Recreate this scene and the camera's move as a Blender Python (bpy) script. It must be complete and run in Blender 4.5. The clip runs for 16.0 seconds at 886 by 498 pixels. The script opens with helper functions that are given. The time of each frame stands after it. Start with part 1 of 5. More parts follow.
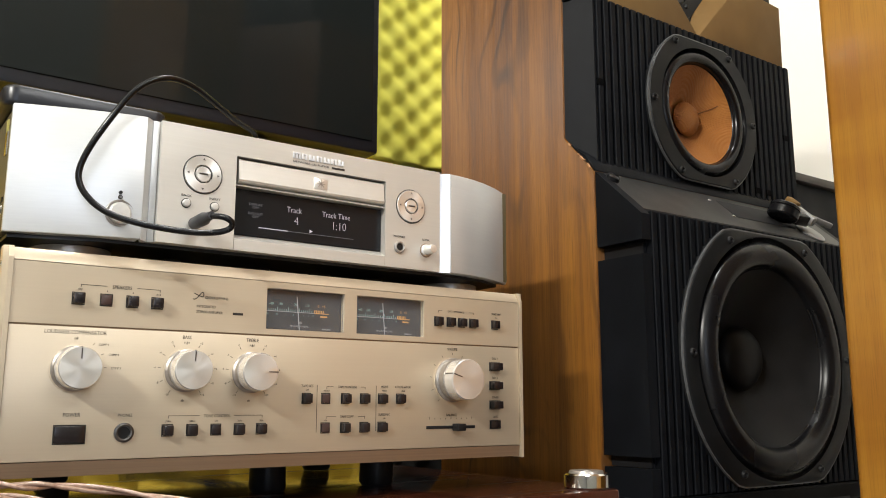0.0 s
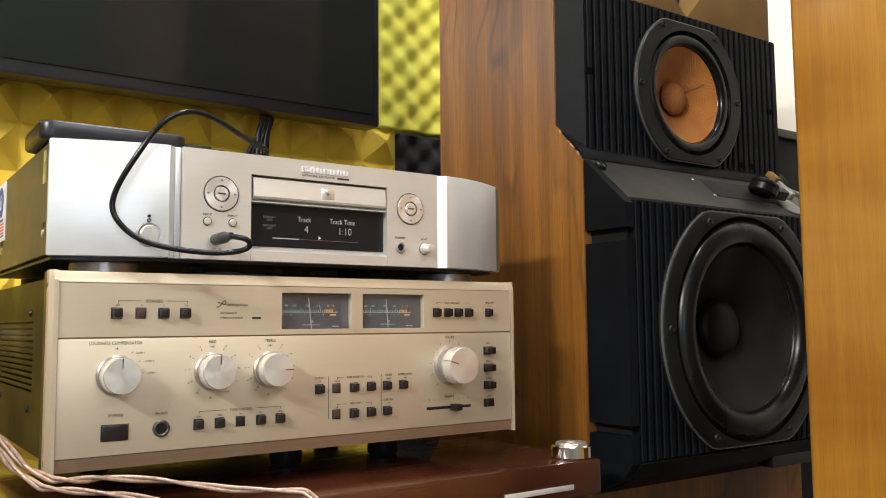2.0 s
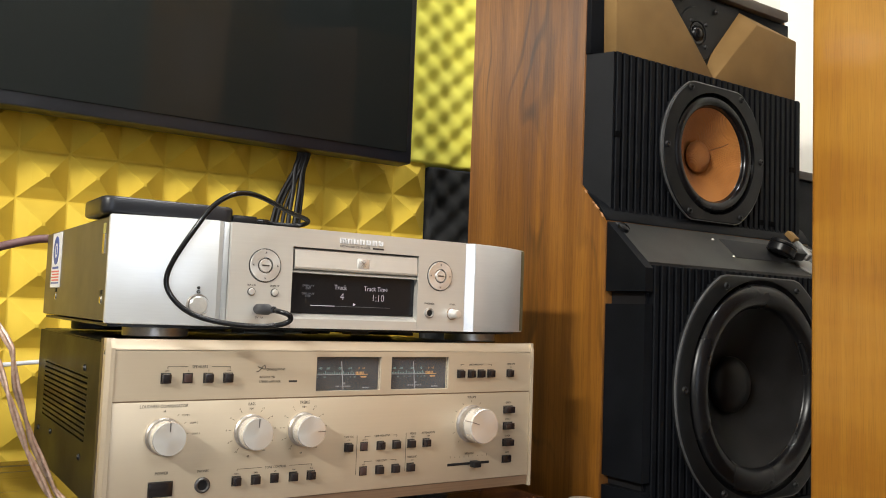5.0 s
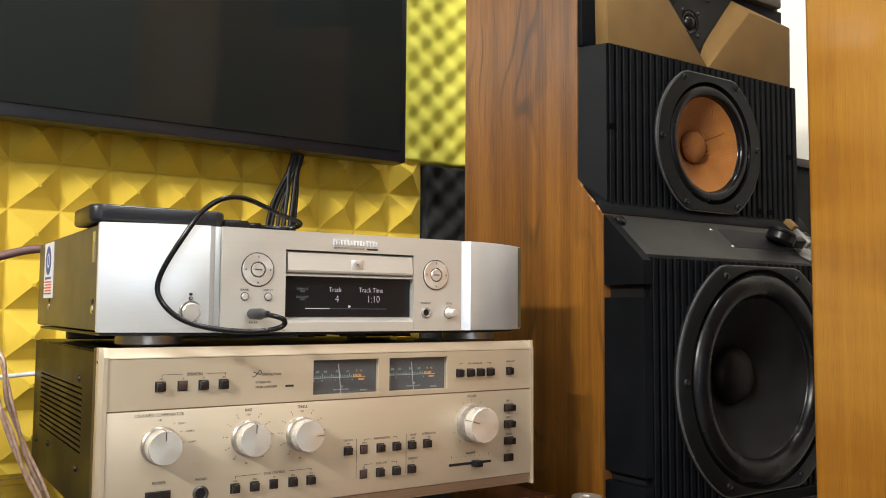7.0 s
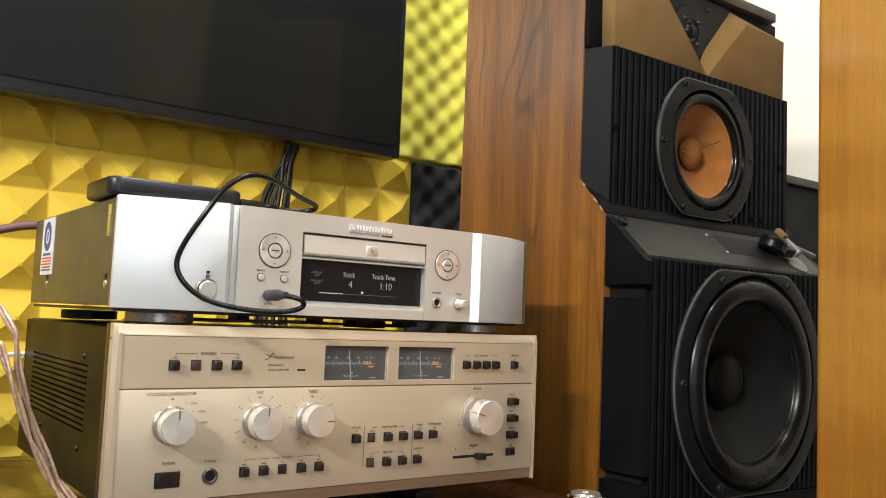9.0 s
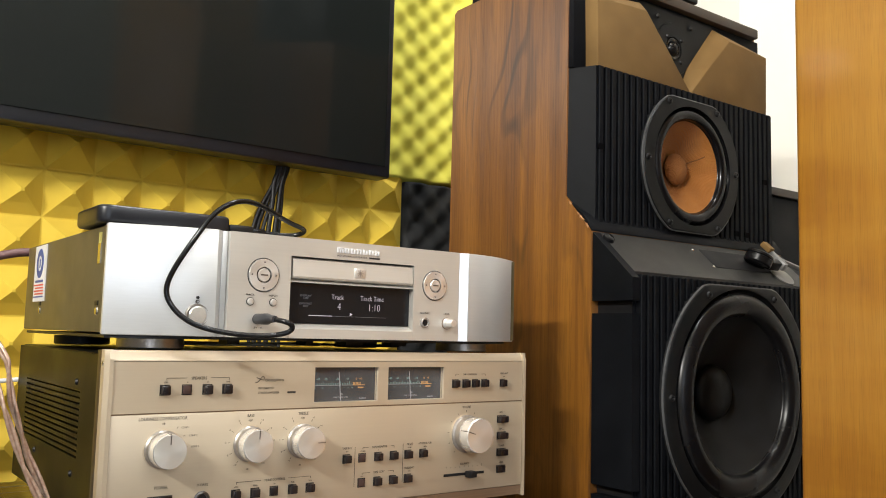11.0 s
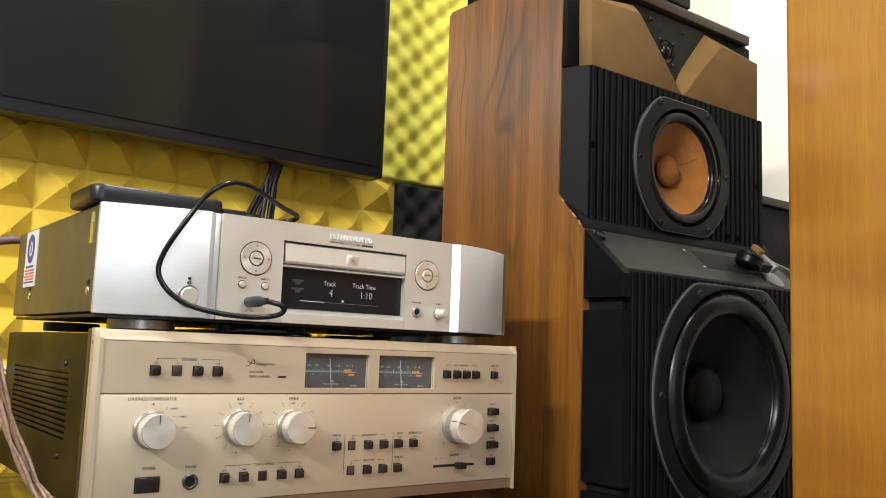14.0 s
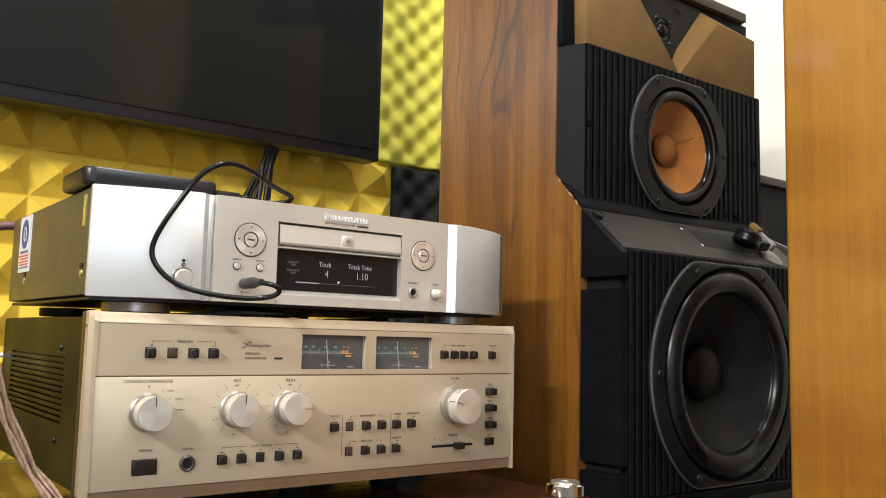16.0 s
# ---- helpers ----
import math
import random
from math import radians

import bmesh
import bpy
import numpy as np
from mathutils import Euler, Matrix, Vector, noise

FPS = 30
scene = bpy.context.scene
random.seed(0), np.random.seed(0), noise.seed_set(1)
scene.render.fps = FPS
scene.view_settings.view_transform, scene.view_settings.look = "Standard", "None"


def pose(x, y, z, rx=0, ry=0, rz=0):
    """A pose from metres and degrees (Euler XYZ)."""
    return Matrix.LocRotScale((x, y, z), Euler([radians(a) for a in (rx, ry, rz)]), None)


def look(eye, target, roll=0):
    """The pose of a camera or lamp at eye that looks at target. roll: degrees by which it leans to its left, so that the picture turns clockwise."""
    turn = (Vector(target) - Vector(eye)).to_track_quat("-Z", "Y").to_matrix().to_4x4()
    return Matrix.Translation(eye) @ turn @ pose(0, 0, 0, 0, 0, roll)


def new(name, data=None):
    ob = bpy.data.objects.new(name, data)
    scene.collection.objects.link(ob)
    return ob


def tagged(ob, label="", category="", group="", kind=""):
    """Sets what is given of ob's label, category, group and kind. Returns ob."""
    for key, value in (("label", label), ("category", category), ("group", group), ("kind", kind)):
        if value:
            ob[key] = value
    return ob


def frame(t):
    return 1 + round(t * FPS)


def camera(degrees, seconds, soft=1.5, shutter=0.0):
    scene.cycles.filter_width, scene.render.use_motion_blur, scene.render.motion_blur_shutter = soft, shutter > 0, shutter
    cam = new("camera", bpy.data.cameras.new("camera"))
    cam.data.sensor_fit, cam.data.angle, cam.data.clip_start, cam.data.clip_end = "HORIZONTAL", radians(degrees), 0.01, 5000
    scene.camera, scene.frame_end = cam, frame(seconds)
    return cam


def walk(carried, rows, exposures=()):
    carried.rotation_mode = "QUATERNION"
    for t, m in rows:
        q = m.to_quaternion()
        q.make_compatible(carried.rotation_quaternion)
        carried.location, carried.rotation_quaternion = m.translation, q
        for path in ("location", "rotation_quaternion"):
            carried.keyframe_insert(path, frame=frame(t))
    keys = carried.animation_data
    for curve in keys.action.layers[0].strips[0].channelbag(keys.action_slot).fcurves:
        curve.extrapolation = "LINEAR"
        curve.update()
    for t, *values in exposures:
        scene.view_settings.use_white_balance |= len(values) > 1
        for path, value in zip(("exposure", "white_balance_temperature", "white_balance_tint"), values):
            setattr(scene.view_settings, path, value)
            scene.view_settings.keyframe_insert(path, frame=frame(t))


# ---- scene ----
cam = camera(54.8, 16.0, soft=1.0)
PATH = [
    (0, (-0.085, -0.612, 0.597), (1.057, 0.991, 0.953), -0.0),
    (0.5, (-0.082, -0.612, 0.597), (1.056, 0.994, 0.952), -0.1),
    (1, (-0.079, -0.614, 0.599), (1.053, 1.0, 0.935), -0.1),
    (1.5, (-0.099, -0.642, 0.625), (1.036, 0.982, 0.893), -0.5),
    (2, (-0.125, -0.681, 0.656), (1.021, 0.948, 0.833), -0.5),
    (2.5, (-0.145, -0.702, 0.682), (0.995, 0.937, 0.808), 0.3),
    (3, (-0.163, -0.711, 0.702), (0.963, 0.938, 0.81), 1.8),
    (3.5, (-0.167, -0.717, 0.718), (0.957, 0.934, 0.828), 2.6),
    (4, (-0.169, -0.719, 0.729), (0.958, 0.93, 0.849), 3.0),
    (6.3, (-0.149, -0.716, 0.733), (0.934, 0.958, 0.899), 0.8),
    (6.5, (-0.15, -0.713, 0.734), (0.945, 0.953, 0.885), 0.6),
    (7, (-0.151, -0.715, 0.732), (0.954, 0.946, 0.873), 0.4),
    (7.5, (-0.158, -0.708, 0.726), (0.959, 0.945, 0.868), 0.9),
    (8, (-0.175, -0.698, 0.721), (0.968, 0.937, 0.861), 1.5),
    (8.5, (-0.186, -0.684, 0.713), (0.986, 0.93, 0.861), 2.0),
    (9, (-0.193, -0.68, 0.713), (0.993, 0.921, 0.876), 2.4),
    (9.5, (-0.196, -0.685, 0.716), (0.996, 0.912, 0.892), 2.2),
    (9.7, (-0.2, -0.69, 0.719), (0.994, 0.904, 0.903), 2.1),
    (12, (-0.187, -0.697, 0.716), (1.002, 0.9, 0.911), 1.1),
    (12.5, (-0.186, -0.698, 0.707), (1.008, 0.895, 0.899), 1.2),
    (13, (-0.188, -0.698, 0.693), (1.016, 0.884, 0.907), 1.7),
    (13.5, (-0.192, -0.697, 0.691), (1.015, 0.88, 0.928), 2.0),
    (14, (-0.193, -0.694, 0.69), (1.01, 0.885, 0.93), 2.1),
    (14.5, (-0.192, -0.692, 0.688), (1.008, 0.89, 0.919), 2.0),
    (15, (-0.187, -0.694, 0.686), (1.015, 0.889, 0.904), 1.6),
    (15.5, (-0.186, -0.696, 0.686), (1.02, 0.885, 0.896), 1.4),
    (16, (-0.187, -0.693, 0.684), (1.019, 0.888, 0.893), 1.4),
]
walk(cam, [(t, look(eye, target, roll)) for t, eye, target, roll in PATH])

# ---- world and lights ----
world = bpy.data.worlds.new("world")
scene.world = world
world.use_nodes = True
world.node_tree.nodes["Background"].inputs["Color"].default_value = (0.9, 0.95, 1.0, 1)
world.node_tree.nodes["Background"].inputs["Strength"].default_value = 0.05


def area_lamp(name, eye, target, sx, sy, watts, colour):
    data = bpy.data.lights.new(name, "AREA")
    data.shape, data.size, data.size_y, data.energy, data.color = "RECTANGLE", sx, sy, watts, colour
    ob = new(name, data)
    ob.matrix_basis = look(eye, target)
    return ob


# tube lamps on the west and south walls, a ceiling fill added to brighten the foam, and daylight in an unseen window of
# the south wall
FILL_WHITE = (0.99, 1.0, 0.99)
area_lamp("wall_tube_light", (-2.40, -0.95, 2.15), (0.3, 0.0, 0.9), 1.3, 0.14, 165, (1.0, 0.97, 0.90))
area_lamp("wall_tube_light", (0.50, -2.93, 2.48), (0.3, 0.4, 1.0), 1.2, 0.12, 27, (0.98, 0.985, 0.99))
area_lamp("ceiling_fill_light", (0.40, -0.25, 2.66), (0.40, -0.25, 0), 0.12, 1.0, 24, FILL_WHITE)
area_lamp("window_daylight", (-1.05, -3.06, 1.15), (-1.05, 0, 1.15), 1.1, 1.2, 12, (0.78, 0.92, 1.18))


# ---- materials ----
def mat(name, base, rough=0.5, metal=0.0, alt=None, scale=(40, 40, 40), detail=4.0, mixing=(0.35, 0.7), bump=0.0, bump_scale=200.0, coat=0.0, rough_var=0.1, grain=None, spec=0.5):
    """A principled material: two colours mixed by noise, fine bump, roughness that varies."""
    m = bpy.data.materials.new(name)
    m.use_nodes = True
    t = m.node_tree
    b = t.nodes["Principled BSDF"]
    b.inputs["Base Color"].default_value = (*base, 1)
    b.inputs["Roughness"].default_value = rough
    b.inputs["Metallic"].default_value = metal
    b.inputs["Coat Weight"].default_value = coat
    b.inputs["Coat Roughness"].default_value = 0.08
    b.inputs["Specular IOR Level"].default_value = spec
    co = t.nodes.new("ShaderNodeTexCoord")
    mp = t.nodes.new("ShaderNodeMapping")
    mp.inputs["Scale"].default_value = scale
    t.links.new(co.outputs["Object"], mp.inputs["Vector"])
    n = t.nodes.new("ShaderNodeTexNoise")
    n.inputs["Detail"].default_value = detail
    n.inputs["Scale"].default_value = 1.0
    t.links.new(mp.outputs[0], n.inputs["Vector"])
    if alt:
        r = t.nodes.new("ShaderNodeMapRange")
        r.inputs[1].default_value, r.inputs[2].default_value = mixing
        t.links.new(n.outputs[0], r.inputs[0])
        x = t.nodes.new("ShaderNodeMix")
        x.data_type = "RGBA"
        x.inputs[6].default_value, x.inputs[7].default_value = (*base, 1), (*alt, 1)
        t.links.new(r.outputs[0], x.inputs[0])
        t.links.new(x.outputs[2], b.inputs["Base Color"])
    if rough_var:
        r2 = t.nodes.new("ShaderNodeMapRange")
        r2.inputs[1].default_value, r2.inputs[2].default_value = 0.3, 0.7
        r2.inputs[3].default_value, r2.inputs[4].default_value = max(0.02, rough - rough_var), min(1, rough + rough_var)
        n2 = t.nodes.new("ShaderNodeTexNoise")
        n2.inputs["Scale"].default_value = 9.0
        n2.inputs["Detail"].default_value = 6.0
        t.links.new(co.outputs["Object"], n2.inputs["Vector"])
        t.links.new(n2.outputs[0], r2.inputs[0])
        t.links.new(r2.outputs[0], b.inputs["Roughness"])
    if bump:
        n3 = t.nodes.new("ShaderNodeTexNoise")
        n3.inputs["Scale"].default_value = bump_scale
        n3.inputs["Detail"].default_value = 3.0
        t.links.new((mp if grain else co).outputs[0 if grain else "Object"], n3.inputs["Vector"])
        bp = t.nodes.new("ShaderNodeBump")
        bp.inputs["Strength"].default_value = bump
        bp.inputs["Distance"].default_value = 0.002
        t.links.new(n3.outputs[0], bp.inputs["Height"])
        t.links.new(bp.outputs[0], b.inputs["Normal"])
    return m


def glow(name, colour, strength):
    m = bpy.data.materials.new(name)
    m.use_nodes = True
    b = m.node_tree.nodes["Principled BSDF"]
    b.inputs["Base Color"].default_value = (0.02, 0.02, 0.02, 1)
    b.inputs["Emission Color"].default_value = (*colour, 1)
    b.inputs["Emission Strength"].default_value = strength
    return m


def wood(name, dark, mid, light, scale, rough, coat, figure=3.0, streak=(60, 60, 2.2), weights=(0.5, 0.32, 0.0), fleck=0.35, stretch=0.12):
    """Veneer with upright grain: broad figure, long streaks and fine pores."""
    m = bpy.data.materials.new(name)
    m.use_nodes = True
    t = m.node_tree
    b = t.nodes["Principled BSDF"]
    b.inputs["Coat Weight"].default_value = coat
    b.inputs["Coat Roughness"].default_value = 0.12
    co = t.nodes.new("ShaderNodeTexCoord")

    def noise_at(sc, det, dist):
        mp = t.nodes.new("ShaderNodeMapping")
        mp.inputs["Scale"].default_value = sc
        t.links.new(co.outputs["Object"], mp.inputs["Vector"])
        n = t.nodes.new("ShaderNodeTexNoise")
        n.inputs["Scale"].default_value, n.inputs["Detail"].default_value, n.inputs["Distortion"].default_value = 1.0, det, dist
        t.links.new(mp.outputs[0], n.inputs["Vector"])
        return n.outputs[0]

    broad = noise_at((scale * 0.5, scale * 0.5, scale * stretch), 4.0, figure)
    fine = noise_at(streak, 5.0, 0.4)
    pores = noise_at((streak[0] * 9, streak[1] * 9, streak[2] * 12), 2.0, 0.0)

    def mathnode(op, a, c):
        k = t.nodes.new("ShaderNodeMath")
        k.operation = op
        for i, v in enumerate((a, c)):
            if isinstance(v, float):
                k.inputs[i].default_value = v
            else:
                t.links.new(v, k.inputs[i])
        return k.outputs[0]

    total = mathnode("ADD", mathnode("MULTIPLY", broad, weights[0]), mathnode("ADD", mathnode("MULTIPLY", fine, weights[1]), 0.5 - 0.5 * (weights[0] + weights[1])))
    ramp = t.nodes.new("ShaderNodeValToRGB")
    ramp.color_ramp.elements[0].position, ramp.color_ramp.elements[0].color = 0.36, (*dark, 1)
    ramp.color_ramp.elements[1].position, ramp.color_ramp.elements[1].color = 0.66, (*light, 1)
    e = ramp.color_ramp.elements.new(0.5)
    e.color = (*mid, 1)
    t.links.new(total, ramp.inputs[0])
    fl = t.nodes.new("ShaderNodeMapRange")
    fl.inputs[1].default_value, fl.inputs[2].default_value = 0.30, 0.50
    fl.inputs[3].default_value, fl.inputs[4].default_value = 1.0 - fleck, 1.0
    t.links.new(pores, fl.inputs[0])
    mx = t.nodes.new("ShaderNodeMix")
    mx.data_type, mx.blend_type = "RGBA", "MULTIPLY"
    mx.inputs[0].default_value = 1.0
    t.links.new(ramp.outputs[0], mx.inputs[6])
    t.links.new(fl.outputs[0], mx.inputs[7])
    t.links.new(mx.outputs[2], b.inputs["Base Color"])
    rr = t.nodes.new("ShaderNodeMapRange")
    rr.inputs[1].default_value, rr.inputs[2].default_value = 0.3, 0.7
    rr.inputs[3].default_value, rr.inputs[4].default_value = rough + 0.1, rough - 0.08
    t.links.new(fine, rr.inputs[0])
    t.links.new(rr.outputs[0], b.inputs["Roughness"])
    bp = t.nodes.new("ShaderNodeBump")
    bp.inputs["Strength"].default_value, bp.inputs["Distance"].default_value = 0.12, 0.001
    t.links.new(pores, bp.inputs["Height"])
    t.links.new(bp.outputs[0], b.inputs["Normal"])
    return m


def figured_wood(name, dark, mid, light, rough):
    """Walnut veneer on an upright face: broad tone, wandering growth lines, straight streaks and short pores."""
    m = bpy.data.materials.new(name)
    m.use_nodes = True
    t = m.node_tree
    b = t.nodes["Principled BSDF"]
    co = t.nodes.new("ShaderNodeTexCoord")

    def field(sc, det, dist=0.0):
        mp = t.nodes.new("ShaderNodeMapping")
        mp.inputs["Scale"].default_value = sc
        t.links.new(co.outputs["Object"], mp.inputs["Vector"])
        n = t.nodes.new("ShaderNodeTexNoise")
        n.inputs["Scale"].default_value, n.inputs["Detail"].default_value, n.inputs["Distortion"].default_value = 1.0, det, dist
        t.links.new(mp.outputs[0], n.inputs["Vector"])
        return n.outputs[0]

    def calc(op, *vals):
        k = t.nodes.new("ShaderNodeMath")
        k.operation = op
        for i, v in enumerate(vals):
            if isinstance(v, (int, float)):
                k.inputs[i].default_value = v
            else:
                t.links.new(v, k.inputs[i])
        return k.outputs[0]

    def remap(v, a, c, lo, hi):
        r = t.nodes.new("ShaderNodeMapRange")
        for i, q in enumerate((a, c, lo, hi)):
            r.inputs[i + 1].default_value = q
        t.links.new(v, r.inputs[0])
        return r.outputs[0]

    broad = field((9, 9, 2.2), 3.0, 0.5)
    band = field((48, 48, 1.1), 4.0)
    fine = field((330, 330, 5.0), 4.0)
    pores = field((900, 900, 34), 2.0)
    warp = field((6, 6, 2.6), 2.0)
    sep = t.nodes.new("ShaderNodeSeparateXYZ")
    t.links.new(co.outputs["Object"], sep.inputs[0])
    phase = calc("ADD", calc("MULTIPLY", sep.outputs[1], 190.0), calc("MULTIPLY", warp, 62.0))
    line = remap(calc("SINE", phase), 0.62, 1.0, 0.0, 1.0)
    line = calc("MULTIPLY", line, remap(field((14, 14, 3.0), 2.0), 0.42, 0.62, 0.0, 1.0))
    tone = calc("ADD", calc("MULTIPLY", broad, 0.42), calc("ADD", calc("MULTIPLY", band, 0.40), calc("MULTIPLY", fine, 0.18)))
    ramp = t.nodes.new("ShaderNodeValToRGB")
    ramp.color_ramp.elements[0].position, ramp.color_ramp.elements[0].color = 0.38, (*dark, 1)
    ramp.color_ramp.elements[1].position, ramp.color_ramp.elements[1].color = 0.62, (*light, 1)
    ramp.color_ramp.elements.new(0.5).color = (*mid, 1)
    t.links.new(tone, ramp.inputs[0])
    shade = calc("MULTIPLY", calc("SUBTRACT", 1.0, calc("MULTIPLY", line, 0.55)), remap(pores, 0.32, 0.48, 0.76, 1.0))
    mx = t.nodes.new("ShaderNodeMix")
    mx.data_type, mx.blend_type = "RGBA", "MULTIPLY"
    mx.inputs[0].default_value = 1.0
    t.links.new(ramp.outputs[0], mx.inputs[6])
    t.links.new(shade, mx.inputs[7])
    t.links.new(mx.outputs[2], b.inputs["Base Color"])
    t.links.new(remap(fine, 0.3, 0.7, rough + 0.07, rough - 0.07), b.inputs["Roughness"])
    b.inputs["Specular IOR Level"].default_value = 0.5
    b.inputs["Anisotropic"].default_value = 0.96
    across = t.nodes.new("ShaderNodeCombineXYZ")
    across.inputs[1].default_value = 1.0
    t.links.new(across.outputs[0], b.inputs["Tangent"])
    bp = t.nodes.new("ShaderNodeBump")
    bp.inputs["Strength"].default_value, bp.inputs["Distance"].default_value = 0.22, 0.001
    t.links.new(pores, bp.inputs["Height"])
    t.links.new(bp.outputs[0], b.inputs["Normal"])
    return m


M_WALNUT = figured_wood("walnut_veneer", (0.102, 0.036, 0.005), (0.190, 0.071, 0.008), (0.280, 0.113, 0.014), 0.43)
M_MAPLE = wood("honey_veneer", (0.275, 0.110, 0.009), (0.345, 0.152, 0.015), (0.41, 0.200, 0.027), 7, 0.40, 0.2, 0.5, (110, 110, 2.4), (0.85, 0.30, 0.0), 0.18, 1.3)
M_ROSE = wood("red_brown_lacquer", (0.030, 0.008, 0.004), (0.055, 0.015, 0.007), (0.085, 0.026, 0.012), 12, 0.2, 0.7, 2.0, (2.2, 60, 60))
M_CHAMP = mat("champagne_aluminium", (0.59, 0.50, 0.375), 0.42, 0.5, (0.575, 0.487, 0.364), (6, 200, 700), 4, (0.3, 0.7), 0.03, 900)
M_BRONZE = mat("bronze_trim", (0.30, 0.21, 0.14), 0.4, 0.6, (0.26, 0.18, 0.12), (3, 200, 600), 3)
M_SILVER = mat("silver_aluminium", (0.67, 0.685, 0.69), 0.38, 0.5, (0.645, 0.66, 0.665), (4, 200, 700), 3, (0.3, 0.7), 0.02, 900, rough_var=0.04)
M_TINT = mat("satin_panel", (0.645, 0.625, 0.58), 0.4, 0.5, (0.625, 0.605, 0.56), (4, 200, 700), 3, (0.3, 0.7), 0.02, 900, rough_var=0.04)
M_KNOB = mat("turned_aluminium", (0.84, 0.83, 0.81), 0.3, 0.7, (0.79, 0.78, 0.76), (300, 300, 300), 3, rough_var=0.05)
M_SPUN = mat("spun_aluminium", (0.84, 0.83, 0.81), 0.26, 0.72, rough_var=0.0)
tg = M_SPUN.node_tree.nodes.new("ShaderNodeTangent")
tg.direction_type, tg.axis = "RADIAL", "Y"
M_SPUN.node_tree.links.new(tg.outputs[0], M_SPUN.node_tree.nodes["Principled BSDF"].inputs["Tangent"])
M_SPUN.node_tree.nodes["Principled BSDF"].inputs["Anisotropic"].default_value = 0.85
M_GUN = mat("dark_gunmetal", (0.10, 0.095, 0.09), 0.35, 0.8)
# darker turned metal: knob-side shade put into the colour; also dull rings and feet
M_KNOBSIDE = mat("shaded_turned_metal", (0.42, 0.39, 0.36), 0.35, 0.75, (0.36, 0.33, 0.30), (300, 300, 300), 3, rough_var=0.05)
M_CHROME = mat("polished_metal", (0.75, 0.74, 0.72), 0.15, 1.0)
M_STEEL = mat("olive_steel_case", (0.16, 0.135, 0.075), 0.45, 0.5, (0.13, 0.11, 0.06), (30, 30, 30), 4, bump=0.05, bump_scale=1500)
M_DARKCASE = mat("dark_steel_case", (0.009, 0.0078, 0.005), 0.40, 0.0, (0.007, 0.006, 0.004), (30, 30, 30), 4, bump=0.05, bump_scale=1500, spec=0.14)
M_BLACK = mat("black_plastic", (0.008, 0.008, 0.009), 0.42, 0.0, (0.012, 0.012, 0.013), (60, 60, 60), 4, bump=0.04, bump_scale=1200, spec=0.3)
M_BAFFLE = mat("black_painted_baffle", (0.0028, 0.0034, 0.0048), 0.55, 0.0, (0.0050, 0.0058, 0.0078), (25, 25, 25), 5, bump=0.08, bump_scale=900, spec=0.12)
M_SLOPE = mat("satin_black_slope", (0.014, 0.014, 0.014), 0.45, 0.0, (0.020, 0.020, 0.020), (25, 25, 25), 5, bump=0.05, bump_scale=900)
M_RUBBER = mat("black_rubber", (0.005, 0.005, 0.006), 0.27, 0.0, (0.008, 0.008, 0.009), (40, 40, 40), 4, spec=0.32)
M_CONE = mat("black_cone", (0.006, 0.006, 0.0065), 0.5, 0.0, (0.013, 0.013, 0.014), (18, 18, 18), 5, bump=0.05, bump_scale=600, spec=0.3)
M_TANCONE = mat("tan_woven_cone", (0.46, 0.19, 0.052), 0.42, 0.0, (0.33, 0.125, 0.032), (24, 24, 24), 6, bump=0.25, bump_scale=500)
nt = M_TANCONE.node_tree
weave = nt.nodes.new("ShaderNodeTexWave")
weave.wave_type, weave.bands_direction = "BANDS", "DIAGONAL"
weave.inputs["Scale"].default_value, weave.inputs["Distortion"].default_value, weave.inputs["Detail Scale"].default_value = 240.0, 0.5, 2.0
wco = nt.nodes.new("ShaderNodeTexCoord")
nt.links.new(wco.outputs["Object"], weave.inputs["Vector"])
wbump = nt.nodes.new("ShaderNodeBump")
wbump.inputs["Strength"].default_value, wbump.inputs["Distance"].default_value = 0.55, 0.0012
nt.links.new(weave.outputs["Fac"], wbump.inputs["Height"])
nt.links.new(wbump.outputs[0], nt.nodes["Principled BSDF"].inputs["Normal"])
M_FELT = mat("brown_felt_cover", (0.205, 0.118, 0.036), 0.9, 0.0, (0.170, 0.096, 0.028), (20, 20, 20), 6, bump=0.15, bump_scale=1600)
M_YELLOW = mat("yellow_foam", (0.76, 0.545, 0.062), 0.85, 0.0, (0.68, 0.475, 0.048), (14, 14, 14), 6, bump=0.12, bump_scale=900)
M_YELLOW2 = mat("lemon_foam", (0.82, 0.77, 0.12), 0.85, 0.0, (0.76, 0.70, 0.09), (14, 14, 14), 6, bump=0.12, bump_scale=900)
M_BLACKFOAM = mat("black_foam", (0.011, 0.012, 0.013), 0.85, 0.0, (0.019, 0.020, 0.021), (20, 20, 20), 6, bump=0.3, bump_scale=700)
M_SCREEN = mat("dark_screen_glass", (0.0135, 0.0160, 0.0158), 0.085, 0.0, rough_var=0.02, spec=0.30)
M_DISPLAY = mat("smoked_display_window", (0.0085, 0.0095, 0.0118), 0.22, 0.0, rough_var=0.03, spec=0.28)
M_TVFRAME = mat("tv_bezel_plastic", (0.007, 0.008, 0.012), 0.35, 0.0, (0.010, 0.011, 0.016), (50, 50, 50), 4)
M_DIM = mat("beige_wall_paint", (0.33, 0.33, 0.30), 0.85, 0.0, (0.29, 0.29, 0.265), (3, 3, 3), 6, bump=0.1, bump_scale=250)
